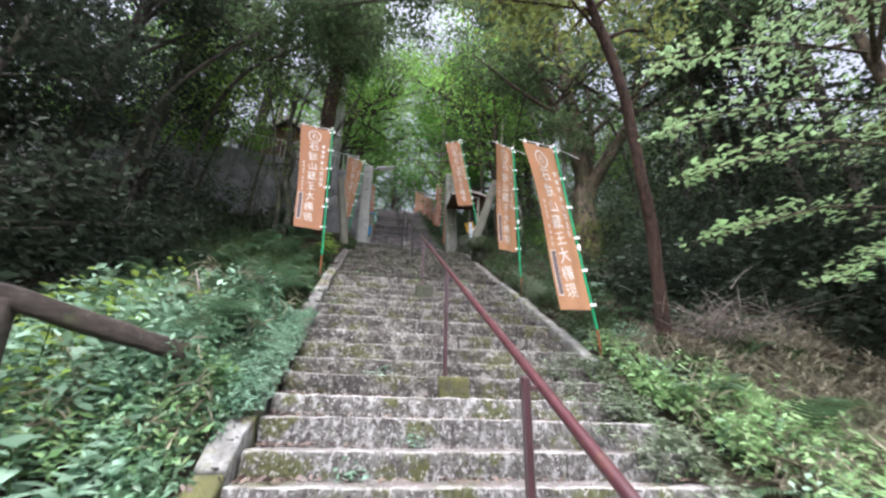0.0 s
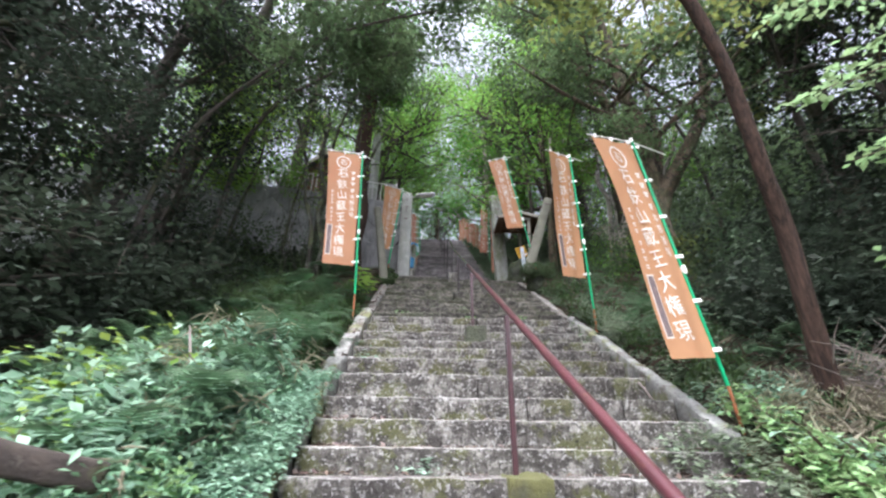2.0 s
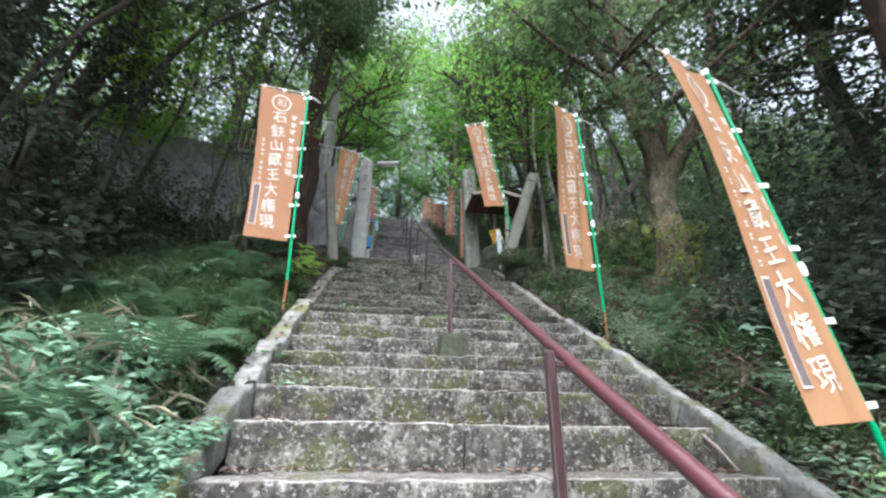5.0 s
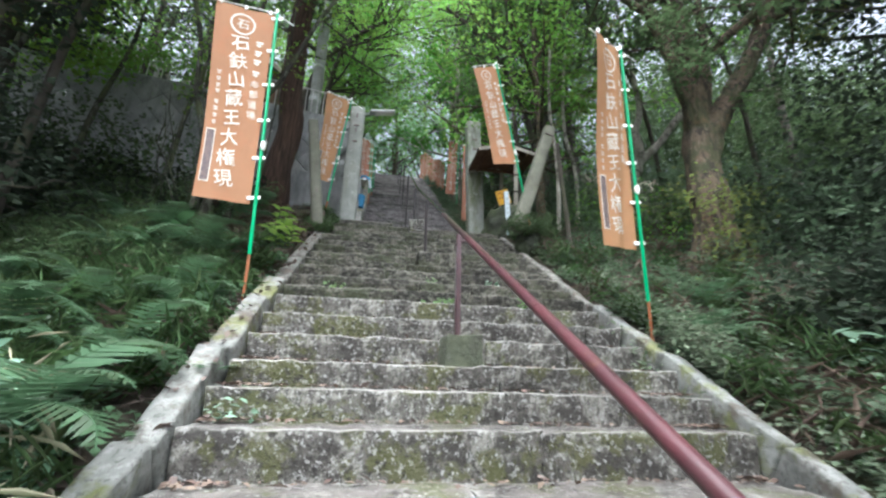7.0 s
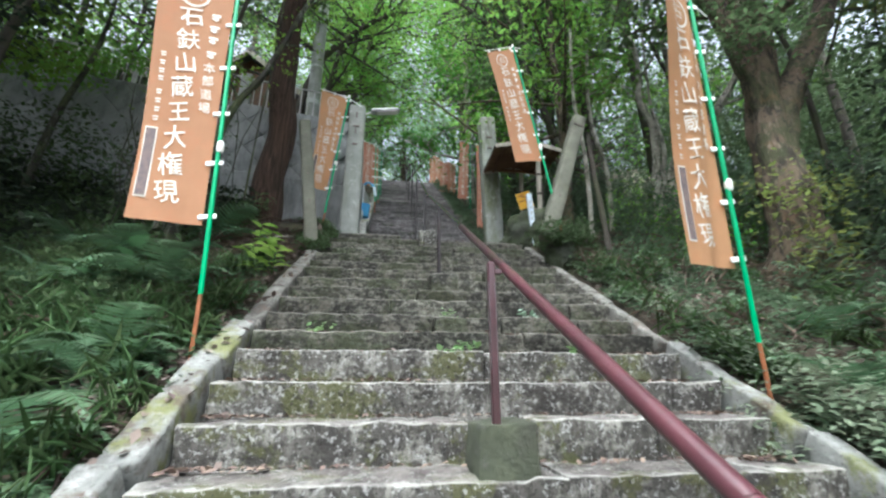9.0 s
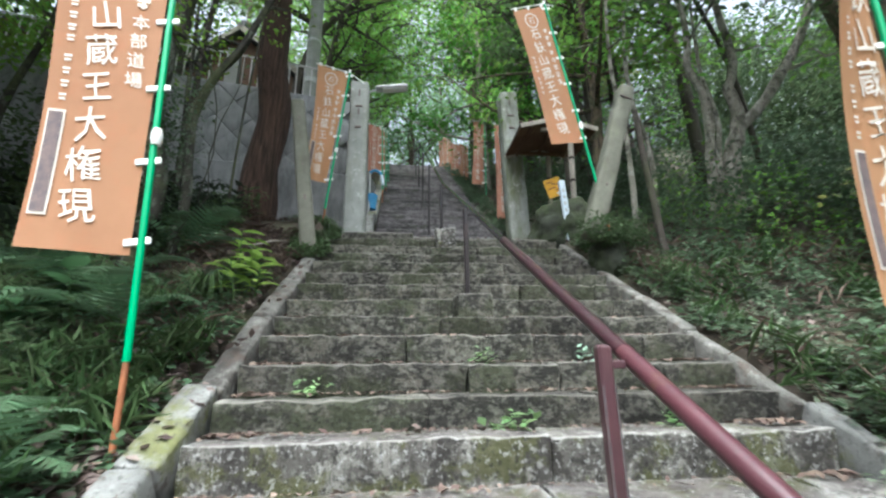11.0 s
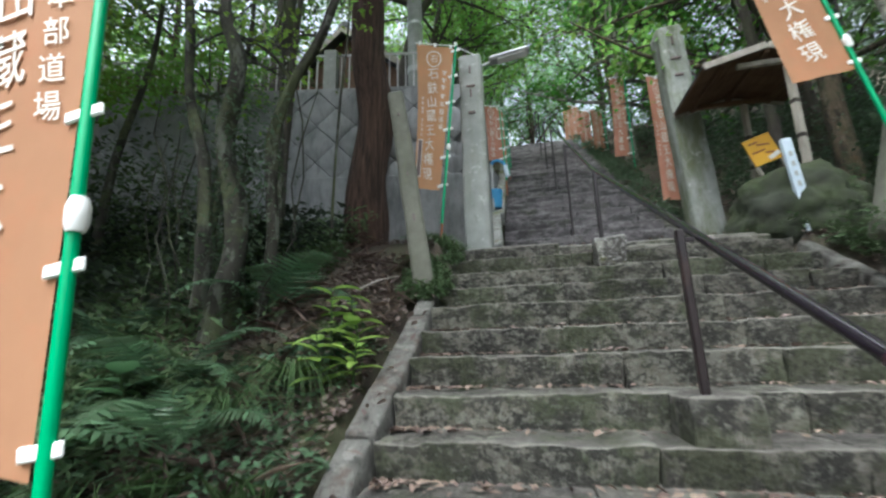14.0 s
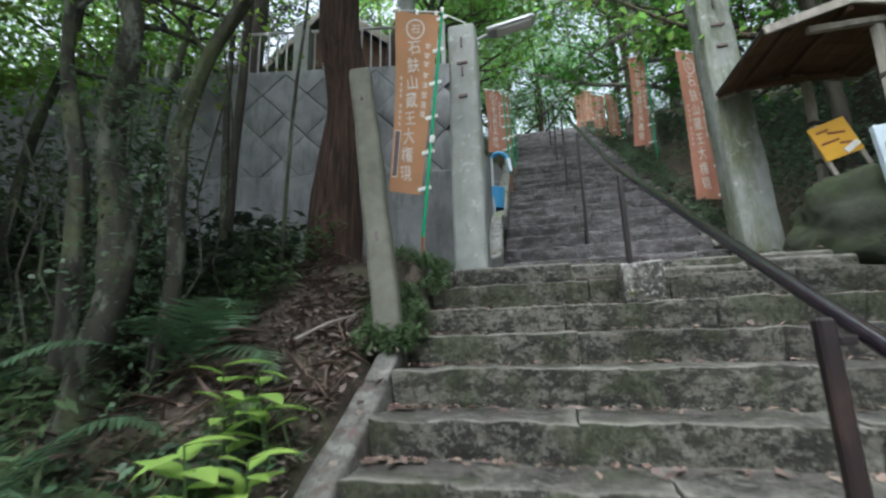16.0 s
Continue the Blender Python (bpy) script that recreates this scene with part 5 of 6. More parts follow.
for k, (x, y, r) in enumerate(spots):
    z = ground_z(x, y)
    h = trnd.uniform(8.5, 12.5) * (0.75 if r < 0.1 else 1)
    dx, dy = trnd.uniform(-1.0, 1.0), trnd.uniform(-0.6, 0.6)
    left = x < 0
    m = LEAF_DARK if left and trnd.random() < 0.75 else trnd.choice((LEAF_MID, LEAF_DARK, LEAF_OLIVE, LEAF_MID))
    tree(E_ if m != LEAF_OLIVE else "woodland tree with olive-green foliage", [(x, y, z), (x + dx * 0.3, y + dy * 0.3, z + h * 0.35), (x + dx * 0.8, y + dy, z + h * 0.7), (x + dx, y + dy, z + h)], r, r * 0.3, 22, 3.4 if r > 0.1 else 2.0, 0.38, (6000 if left else 7500) if r > 0.1 else (1300 if r > 0.08 else 2200), 0.135, m, BARK, 100 + k, blob=0.52)
# leaning trees that close over the stairs
for k, (pts, r, mm) in enumerate((
        ([(-4.6, 7.2), (-4.3, 7.2, 3.4), (-2.2, 7.1, 6.0), (0.2, 7.0, 7.0)], 0.05, LEAF_MID),
        ([(-4.2, 8.6), (-3.9, 8.6, 4.0), (-2.4, 8.5, 5.7), (-0.7, 8.4, 6.5)], 0.06, LEAF_WOODS),
        ([(7.0, 9.4), (6.6, 9.2, 3.4), (4.4, 8.6, 5.8), (1.7, 7.8, 6.5)], 0.05, LEAF_WOODS),
        ([(-2.75, 10.6), (-2.7, 10.6, 3.0), (-2.3, 10.5, 5.2), (-1.3, 10.4, 6.8)], 0.05, LEAF_MID),
        ([(6.6, 11.4), (6.2, 11.2, 3.0), (4.8, 10.8, 5.4), (3.2, 10.4, 6.8)], 0.055, LEAF_MID),
        ([(-2.3, 13.6), (-2.0, 13.6, 2.4), (-1.0, 13.6, 4.0), (0.4, 13.6, 5.0)], 0.12, LEAF_BRIGHT),
        ([(4.4, 13.0), (4.0, 13.0, 3.0), (3.0, 13.0, 5.2), (1.6, 13.0, 6.6)], 0.12, LEAF_BRIGHT))):
    z = ground_z(*pts[0])
    tree("woodland tree leaning over the stairs", [(pts[0][0], pts[0][1], z)] + [(a, b, z + c) for a, b, c in pts[1:]], r, r * 0.4, 22, 3.2, 0.72 if k == 3 else 0.5, (9000, 4200, 5000, 7000, 4500)[k] if k < 5 else 2200, 0.12, mm, BARK, 300 + k, blob=0.45)
# tall trees added to shade the upper stairs, their crowns mostly above view
for k, (x, y, tx, ty, h) in enumerate(((-4.4, 12.7, -3.2, 11.4, 13), (6.0, 14.4, 4.6, 13.4, 14), (-5.8, 9.2, -2.4, 7.8, 14))):
    z = ground_z(x, y)
    tree("tall tree added for the shade of its high crown", [(x, y, z), (x + 0.2 * (tx - x), y, z + h * 0.4), (x + 0.6 * (tx - x), (y + ty) / 2, z + h * 0.75), (tx, ty, z + h)], 0.2, 0.07, 26, 5.5, 0.72, 3000, 0.2, LEAF_BRIGHT, BARK, 500 + k, blob=1.1)
# the drooping conifer beside the upper banners and its neighbour over the wall
tree("tall pale-stemmed conifer with drooping bright green sprays", [(2.75, 16.6, ground_z(2.75, 16.6)), (2.7, 16.6, 11), (2.6, 16.5, 14.5), (2.6, 16.5, 19)], 0.14, 0.07, 26, 2.9, 0.3, 5500, 0.17, CONIFER, LIGHT_BARK, 520, blob=0.6, rise=-0.25, flat=0.35, long=1.3, width=0.35)
tree("woodland tree with vivid green foliage above the wall", [(-1.9, 14.5, 8.7), (-1.8, 14.5, 11), (-1.4, 14.5, 13.5), (-1.0, 14.4, 16.5)], 0.1, 0.04, 22, 2.8, 0.4, 3600, 0.13, LEAF_BRIGHT, BARK, 521, blob=0.6)
# low dark trees before the wall
for k, (x, y) in enumerate(((-5.6, 6.0), (-6.8, 4.4), (-8.2, 6.8), (-7.4, 2.6), (-4.7, 7.6), (-4.9, 4.7))):
    z = ground_z(x, y)
    tree("low dark evergreen tree with drooping foliage", [(x, y, z), (x + 0.2, y, z + 1.5), (x + 0.1, y + 0.2, z + 4.2)], 0.08, 0.03, 18, 1.8 if y < 9.5 else 1.2, 0.3, 4600 if y < 9.5 else 3000, 0.105, LEAF_DARK, BARK, 400 + k, blob=0.6, rise=0.1)

# spreading trees whose layered sprays hang over the upper stairs
def layered_tree(label, path, r, boughs, mat, bark, seed, leaf=0.09, per=230):
    """A trunk along path; each bough ends in flat sprays of leaves round its tip (x, y, z, spread)."""
    rd = random.Random(seed)
    base = Vector(path[0])
    run = [Vector(p) - base for p in polyline(path, 12)]
    runs, pts = [(run, [r * (1 - 0.6 * i / 11) for i in range(12)])], []
    for x, y, z, spread in boughs:
        tip = Vector((x, y, z)) - base
        root = min(run, key=lambda p: abs(p.z - (tip.z - 0.35 * (tip - p).to_2d().length)))
        mid = root.lerp(tip, 0.5) + Vector((0, 0, 0.18 * (tip - root).length))
        runs.append((polyline([root, mid, tip], 7), [0.03 * (1 - 0.11 * i) for i in range(7)]))
        for _ in range(5):
            c = tip + Vector((rd.gauss(0, 0.7), rd.gauss(0, 0.5), rd.gauss(0, 0.3))) * spread
            runs.append(([tip.lerp(mid, 0.3), (tip + c) / 2 + Vector((0, 0, 0.04)), c], [0.012, 0.008, 0.004]))
            o = rng.normal(0, 1, (per // 5, 3)) * [0.42 * spread, 0.42 * spread, 0.075]
            o[:, 2] -= 0.25 * (o[:, 0] ** 2 + o[:, 1] ** 2)
            pts.append(o + np.array(c[:]))
    t = thing("tree", label, "tree", Matrix.Translation(base))
    part("trunk", tubes("trunk", runs, bark, 8), t)
    part("crown", leaf_cloud(np.concatenate(pts), leaf, mat, "crown", 0.75), t)


brd = random.Random(77)
layered_tree("spreading tree with vivid green layered sprays over the upper stairs", [(-1.4, 15.6, 8.7), (-1.3, 15.6, 11.0), (-0.9, 15.7, 13.5), (-0.4, 15.8, 17.0)], 0.12,
             [(brd.uniform(-2.2, 2.0), brd.uniform(14.6, 16.8), brd.uniform(12.3, 17.5), brd.uniform(0.7, 1.1)) for _ in range(46)], LEAF_BRIGHT, BARK, 601)
layered_tree("tall tree with soft green layered sprays behind the upper stairs", [(3.2, 19.6, 11.6), (3.1, 19.6, 14.5), (2.7, 19.6, 18.0), (2.3, 19.6, 22.0)], 0.15,
             [(brd.uniform(-2.4, 4.2), brd.uniform(18.6, 20.8), brd.uniform(16.0, 23.5), brd.uniform(0.9, 1.4)) for _ in range(44)], LEAF_MID, PALE_BARK, 602, 0.12)
# trees round the upper stairs
for k, (x, y, h, mm, r) in enumerate(((4.4, 17.4, 8.5, CONIFER, 0.14), (-1.9, 22.0, 7.0, LEAF_PALE, 0.13), (3.4, 22.6, 8.0, LEAF_PALE, 0.14), (0.6, 24.2, 7.5, LEAF_PALE, 0.14), (4.6, 20.5, 9.5, LEAF_BRIGHT, 0.15), (-1.8, 17.5, 8.0, LEAF_BRIGHT, 0.13), (-2.6, 21.0, 9.0, LEAF_MID, 0.16),
                                    (-1.6, 25.5, 9.0, LEAF_PALE, 0.18), (4.6, 24.0, 10, LEAF_MID, 0.2), (-5.5, 18.5, 9, LEAF_MID, 0.18), (-0.8, 27, 9, LEAF_PALE, 0.2), (2.6, 28, 9, LEAF_PALE, 0.2), (-6.5, 24, 10, LEAF_MID, 0.2), (-9.5, 19, 9, LEAF_DARK, 0.2), (8, 21, 10, LEAF_DARK, 0.2), (-7.2, 12.9, 6.5, LEAF_BRIGHT, 0.1), (-5.6, 12.5, 5.5, LEAF_MID, 0.08), (4.8, 14.8, 7.0, CONIFER, 0.13), (3.6, 11.6, 9.0, LEAF_BRIGHT, 0.13))):
    z = ground_z(x, y)
    tree("woodland tree with fresh green foliage beside the upper stairs", [(x, y, z), (x + 0.1, y, z + h * 0.4), (x - 0.1, y, z + h)], r, r * 0.35, 22, 3.3, 0.3, 3400 if x > 2.5 and y < 21 else 5500, 0.13, mm, BARK if k % 3 else PALE_BARK, 200 + k, blob=0.65,
         rise=-0.15 if mm == CONIFER else 0.35)

# ---- undergrowth ----
def clumps(n_clumps, per, x0, x1, y0, y1, h0, h1, r, base=ground_z):
    """Leaf places in clumps that stand on the ground."""
    out = []
    cx, cy = rng.uniform(x0, x1, n_clumps), rng.uniform(y0, y1, n_clumps)
    for x, y in zip(cx, cy):
        h = rng.uniform(h0, h1)
        o = rng.normal(0, 1, (per, 3))
        o *= (rng.uniform(0.2, 1, per) ** 0.5 / np.linalg.norm(o, axis=1))[:, None]
        z = base(x, y)
        out.append(np.stack([x + o[:, 0] * r, y + o[:, 1] * r, z + 0.02 + h * (0.5 + 0.5 * o[:, 2]) + 0.587 * o[:, 1] * r], 1))
    return np.concatenate(out)


def beside_wall(pts):
    """The places turned with the wall."""
    pts[:, 1] += math.tan(radians(WALL_TURN)) * (pts[:, 0] + 2.7)
    return pts


stuff("herbs", "pale green leafy herbs crowding the bank by the stairs", leaf_cloud(np.concatenate([clumps(95, 55, -2.6, -1.25, 2.7, 4.3, 0.3, 0.8, 0.17), clumps(60, 50, -2.5, -1.1, 4.1, 5.4, 0.25, 0.6, 0.17), clumps(70, 40, -1.4, -0.98, 1.6, 5.0, 0.1, 0.35, 0.14)]), 0.105, HERB, "herbs", 0.6))
stuff("fine_herbs", "small-leaved green herbs among the larger leaves", leaf_cloud(np.concatenate([clumps(150, 70, -2.7, -1.15, 2.6, 4.4, 0.25, 0.7, 0.16), clumps(90, 60, -2.6, -1.1, 4.3, 5.6, 0.15, 0.5, 0.15), clumps(120, 60, -1.35, -0.95, 1.6, 5.4, 0.08, 0.3, 0.13), clumps(30, 50, -2.2, -1.0, 4.8, 5.8, 0.1, 0.3, 0.15)]), 0.06, HERB_FINE, "fine_herbs", 0.5, 1.1, 0.1, 0.4))
stuff("lime_herbs", "yellow-green young leaves on the bank", leaf_cloud(clumps(42, 18, -3.2, -1.7, 2.6, 4.6, 0.65, 0.95, 0.18), 0.10, HERB_LIME, "lime_herbs", 0.7))
stuff("bank_plants", "low green plants between ferns on the bank", leaf_cloud(clumps(420, 40, -4.2, -0.98, 4.6, 9.0, 0.04, 0.2, 0.22), 0.06, FERN_LEAF, "bank_plants", 0.65))
stuff("undergrowth", "dark green low undergrowth before the wall", leaf_cloud(clumps(380, 60, -5.0, -1.85, 7.6, 10.9, 0.1, 0.5, 0.26), 0.07, LEAF_MID, "undergrowth", 0.55, 1.3, 0.1, 0.35))
stuff("post_grass", "low dark green grass and weeds round the stone post", leaf_cloud(clumps(44, 50, -1.05, -0.66, 9.7, 10.6, 0.06, 0.18, 0.09, lambda x, y: pitch(y) - 0.05), 0.07, LEAF_MID, "post_grass", 0.4, 1.2, -0.2, 0.3))
stuff("kerb_ivy", "grey-green ivy spilling over the kerb", leaf_cloud(np.concatenate([clumps(46, 40, 2.2, 2.6, 6.0, 7.0, 0.3, 0.5, 0.14), clumps(80, 40, 2.4, 2.9, 4.4, 8.2, 0.06, 0.26, 0.14), clumps(16, 36, 2.4, 2.9, 8.2, 10.4, 0.06, 0.2, 0.14), clumps(80, 45, 1.8, 2.45, 1.2, 4.3, 0.06, 0.2, 0.13, lambda x, y: pitch(y) - 0.08)]), 0.06, DUSTY_IVY, "kerb_ivy", 0.7))
stuff("grass_blades", "thin green grass among the plants on the banks", leaf_cloud(np.concatenate([clumps(130, 40, -2.8, -0.98, 4.6, 8.0, 0.1, 0.3, 0.14), clumps(70, 40, 2.45, 4.4, 1.2, 9.5, 0.1, 0.4, 0.16)]), 0.24, GRASS_LEAF, "grass_blades", 0.1, 1.0, -0.6, 0.05))
stuff("dry_stalks", "dry straw-coloured stalks and twigs on the banks", leaf_cloud(np.concatenate([clumps(60, 12, -2.8, -0.98, 6.0, 10.8, 0.05, 0.2, 0.2), clumps(90, 14, 2.5, 5.0, 3.5, 10.0, 0.1, 0.3, 0.25)]), 0.3, DEAD_LEAF, "dry_stalks", 0.4, 1.0, 0.0, 0.035))
stuff("kerb_creeper", "creeping ivy over the kerb stones", leaf_cloud(clumps(120, 55, -1.02, -0.72, 3.2, 5.0, 0.06, 0.16, 0.1, lambda x, y: pitch(y) + 0.02), 0.05, HERB, "kerb_creeper", 0.7))
stuff("roadside_herbs", "bright low herbs at the edge of the lower steps", leaf_cloud(clumps(120, 60, 2.0, 3.3, 1.0, 4.7, 0.1, 0.35, 0.2), 0.07, HERB, "roadside_herbs", 0.65))
stuff("fresh_herbs", "fresh light green feathery herbs beside the steps", leaf_cloud(np.concatenate([clumps(130, 60, 2.2, 3.5, 1.3, 3.6, 0.2, 0.5, 0.16), clumps(70, 60, 2.2, 2.7, 3.4, 4.5, 0.15, 0.4, 0.14), clumps(60, 40, -1.9, -1.0, 2.6, 3.6, 0.2, 0.5, 0.15)]), 0.075, LEAF_FRESH, "fresh_herbs", 0.55, 1.0, 0.1, 0.4))
stuff("dry_grass", "dry straw and thin stalks under the trees", leaf_cloud(np.concatenate([clumps(300, 40, 2.7, 5.2, 1.0, 4.6, 0.1, 0.4, 0.25), clumps(40, 30, -2.2, -1.0, 2.8, 5.5, 0.3, 0.7, 0.2)]), 0.2, STRAW, "dry_grass", 0.2, 1.0, -0.3, 0.05))
stuff("ivy", "grey-green ivy and low plants on the bank", leaf_cloud(np.concatenate([clumps(170, 50, 2.42, 5.2, 4.3, 8.4, 0.05, 0.2, 0.2), clumps(45, 45, 2.42, 5.2, 8.2, 10.6, 0.04, 0.16, 0.18), clumps(80, 60, 2.6, 5.2, 4.3, 10.0, 0.25, 0.6, 0.2)]), 0.07, IVY_LEAF, "ivy", 0.7))
stuff("thicket", "dense dark evergreen thicket under the trees", leaf_cloud(np.concatenate([clumps(130, 150, 5.2, 11, 2.5, 6.5, 0.5, 2.2, 0.65), clumps(40, 120, 3.9, 5.4, 4.9, 6.5, 0.4, 1.4, 0.5), clumps(46, 260, 5.8, 10, 3.6, 8.0, 2.2, 4.4, 1.0), clumps(160, 130, 5, 15, -4, 9, 0.5, 2.4, 0.8)]), 0.12, LEAF_DARK, "thicket", 0.55))
stuff("thicket", "green leafy thicket under the trees", leaf_cloud(clumps(210, 130, 4.6, 12, 6.5, 15, 0.4, 1.8, 0.6), 0.10, IVY_LEAF, "thicket", 0.55))
stuff("thicket", "dense dark evergreen thicket before the wall", leaf_cloud(np.concatenate([clumps(190, 150, -10, -3.1, 1.5, 7.5, 0.5, 1.6, 0.6), clumps(130, 120, -10, -4.2, 7.0, 10.8, 0.3, 0.85, 0.5), clumps(140, 130, -16, -6, -4, 10, 0.6, 2.6, 0.8), clumps(24, 90, -4.6, -1.9, 9.2, 10.9, 0.3, 0.9, 0.35), clumps(30, 100, -8.5, -4.4, 9.4, 11.0, 0.7, 1.5, 0.45)]), 0.13, LEAF_DARK, "thicket", 0.55))
stuff("hanging_leaves", "green foliage hanging over the far stretch of the wall", leaf_cloud(beside_wall(np.concatenate([clumps(46, 90, -9.5, -3.5, 11.0, 11.45, 0.5, 0.9, 0.35, lambda x, y: rng.uniform(8.0, 9.3)), clumps(22, 80, -9.0, -3.8, 10.4, 11.2, 0.4, 0.8, 0.35, lambda x, y: rng.uniform(7.2, 8.8))])), 0.085, LEAF_BRIGHT, "hanging_leaves", 0.5))
stuff("wall_shrubs", "dark evergreen shrubs against the foot of the wall", leaf_cloud(beside_wall(clumps(46, 130, -9.5, -3.4, 10.2, 11.3, 0.9, 2.2, 0.45)), 0.09, LEAF_WOODS, "wall_shrubs", 0.5))
stuff("bank_shrubs", "waist-high green shrubs under the many-stemmed tree", leaf_cloud(np.concatenate([clumps(46, 70, 3.5, 6.6, 9.7, 10.7, 0.5, 1.3, 0.28), clumps(40, 80, 5.2, 8.0, 7.6, 9.6, 0.6, 1.7, 0.35), clumps(26, 70, 3.2, 4.8, 11.0, 12.2, 0.8, 1.9, 0.32)]), 0.07, IVY_LEAF, "bank_shrubs", 0.6))
stuff("bank_shrubs", "lighter green young shrubs on the wooded bank", leaf_cloud(clumps(40, 46, 3.5, 7.4, 8.6, 11.6, 0.5, 1.5, 0.25), 0.06, LEAF_BRIGHT, "bank_shrubs", 0.65))
stuff("upper_shrubs", "grey-green shrubs behind the small shelter", leaf_cloud(clumps(60, 120, 2.9, 6.0, 11.9, 15.5, 0.7, 2.2, 0.45), 0.08, IVY_LEAF, "upper_shrubs", 0.6))
stuff("edge_plants", "dusty low plants spilling over the edge of the upper stairs", leaf_cloud(clumps(120, 40, UX1 + 0.02, UX1 + 0.4, 12.2, 21.5, 0.1, 0.3, 0.14, lambda x, y: up_pitch(y) - 0.05), 0.06, IVY_LEAF, "edge_plants", 0.6))
stuff("overhang", "dark green leaves overhanging the wall", leaf_cloud(beside_wall(clumps(42, 100, -8.5, -3.7, 9.6, 11.2, 0.4, 0.9, 0.45, lambda x, y: rng.uniform(8.9, 11.4))), 0.09, LEAF_MID, "overhang", 0.5))
stuff("shelter_plants", "dark low plants round the boulder and the shelter", leaf_cloud(np.concatenate([clumps(30, 46, 2.4, 3.5, 9.9, 11.3, 0.1, 0.5, 0.17), clumps(34, 40, 2.34, 2.7, 8.0, 10.4, 0.06, 0.25, 0.13)]), 0.06, LEAF_WOODS, "shelter_plants", 0.6))
stuff("post_plants", "weeds and ivy hiding the foot of the leaning post", leaf_cloud(np.concatenate([clumps(20, 60, 2.2, 2.8, 9.1, 9.4, 0.2, 0.4, 0.12, lambda x, y: 5.3), clumps(14, 50, 2.36, 2.9, 8.5, 9.1, 0.2, 0.45, 0.14)]), 0.055, LEAF_WOODS, "post_plants", 0.6))
stuff("upper_bank_plants", "green plants on the banks of the upper stairs", leaf_cloud(np.concatenate([clumps(160, 60, 2.2, 5.5, 11.8, 22, 0.15, 0.8, 0.3), clumps(40, 60, -1.6, -0.8, 15.5, 24, 0.15, 0.7, 0.3)]), 0.07, IVY_LEAF, "upper_bank_plants", 0.6))

# woods all round past the single trees; unseen behind the start, blocking low sky
far, far_right = [], []
for k in range(400):
    a = rng.uniform(0, 2 * np.pi) if k < 300 else rng.uniform(-0.6, 0.9)
    rr = rng.uniform(18, 40) if k < 300 else rng.uniform(16, 26)
    x, y = rr * np.cos(a), 8 + rr * np.sin(a)
    if abs(x - 0.8) < 4 and 18 < y < 30:
        continue
    z = ground_z(x, y) - (3.2 if x > 6 and y > 4 else 0)
    m = 2000 if x > 5 and y > -4 else 340
    o = rng.normal(0, 1, (m, 3))
    o *= (rng.uniform(0.3, 1, m) ** 0.5 / np.linalg.norm(o, axis=1))[:, None]
    (far_right if x > 5 and y > -4 else far).append(np.stack([x + o[:, 0] * 2.4, y + o[:, 1] * 2.4, z + 5.0 + o[:, 2] * 5.4], 1))
stuff("far_woods", "dense dark woodland on the slope", leaf_cloud(np.concatenate(far_right), 0.2, LEAF_WOODS, "far_woods", 0.5))
stuff("far_woods", "dense green woodland around the stairs", leaf_cloud(np.concatenate(far), 0.34, LEAF_MID, "far_woods", 0.5))

# fallen leaves
lit = []
for i, y in enumerate(low_ys[:-2]):
    n = 70 + int(rng.integers(0, 60)) + (30 if i > 18 else 0)
    d = low_ys[i + 1] - y
    xs = np.concatenate([rng.uniform(X0, X1, n), X0 + abs(rng.normal(0, 0.16, n // 2)), X1 - abs(rng.normal(0, 0.16, n // 2))])
    xs = np.clip(xs, X0 + 0.03, X1 - 0.03)
    lit.append(np.stack([xs, y + d - abs(rng.normal(0.03, 0.06, len(xs))).clip(0.02, d), np.full(len(xs), low_zs[i] + 0.015)], 1))
for x0, x1, y0, y1, n in ((-2.6, -0.9, 6.5, 11.4, 9000), (2.5, 5.2, 5.5, 11.5, 7500), (-0.7, 2.3, 11.0, 11.85, 260), (-3.0, -0.95, 1.5, 6.5, 400), (-6, -2.6, 6, 11.4, 1500), (2.4, 6, 1, 6.5, 900), (2.2, 5, 11.5, 18, 900)):
    xs, ys = rng.uniform(x0, x1, n), rng.uniform(y0, y1, n)
    lit.append(np.array([(x, y, (ground_z(x, y) if not (X0 < x < X1) else pitch(10.77) + 0.02) + 0.012) for x, y in zip(xs, ys)]))
big = []
for i, y in enumerate(low_ys[5:-2], 5):
    n = int(rng.integers(3, 14)) if i < 19 else 1
    xs = np.clip(np.concatenate([X0 + abs(rng.normal(0, 0.25, n)), rng.uniform(X0, X1, 5 if i < 19 else 2)]), X0 + 0.04, X1 - 0.04)
    big.append(np.stack([xs, low_ys[i + 1] - abs(rng.normal(0.05, 0.07, len(xs))).clip(0.02, 0.25), np.full(len(xs), low_zs[i] + 0.025)], 1))
xs, ys = rng.uniform(-1.6, -0.86, 1900), rng.uniform(5.5, 10.9, 1900)
big.append(np.array([(x, y, ground_z(x, y) + 0.03) for x, y in zip(xs, ys)]))
xs, ys = rng.uniform(2.45, 4.6, 1500), rng.uniform(7.8, 10.8, 1500)
big.append(np.array([(x, y, ground_z(x, y) + 0.03) for x, y in zip(xs, ys)]))
xs, ys = rng.uniform(-0.9, -0.72, 160), rng.uniform(2.5, 10.4, 160)
big.append(np.array([(x, y, pitch(y) + 0.03) for x, y in zip(xs, ys)]))
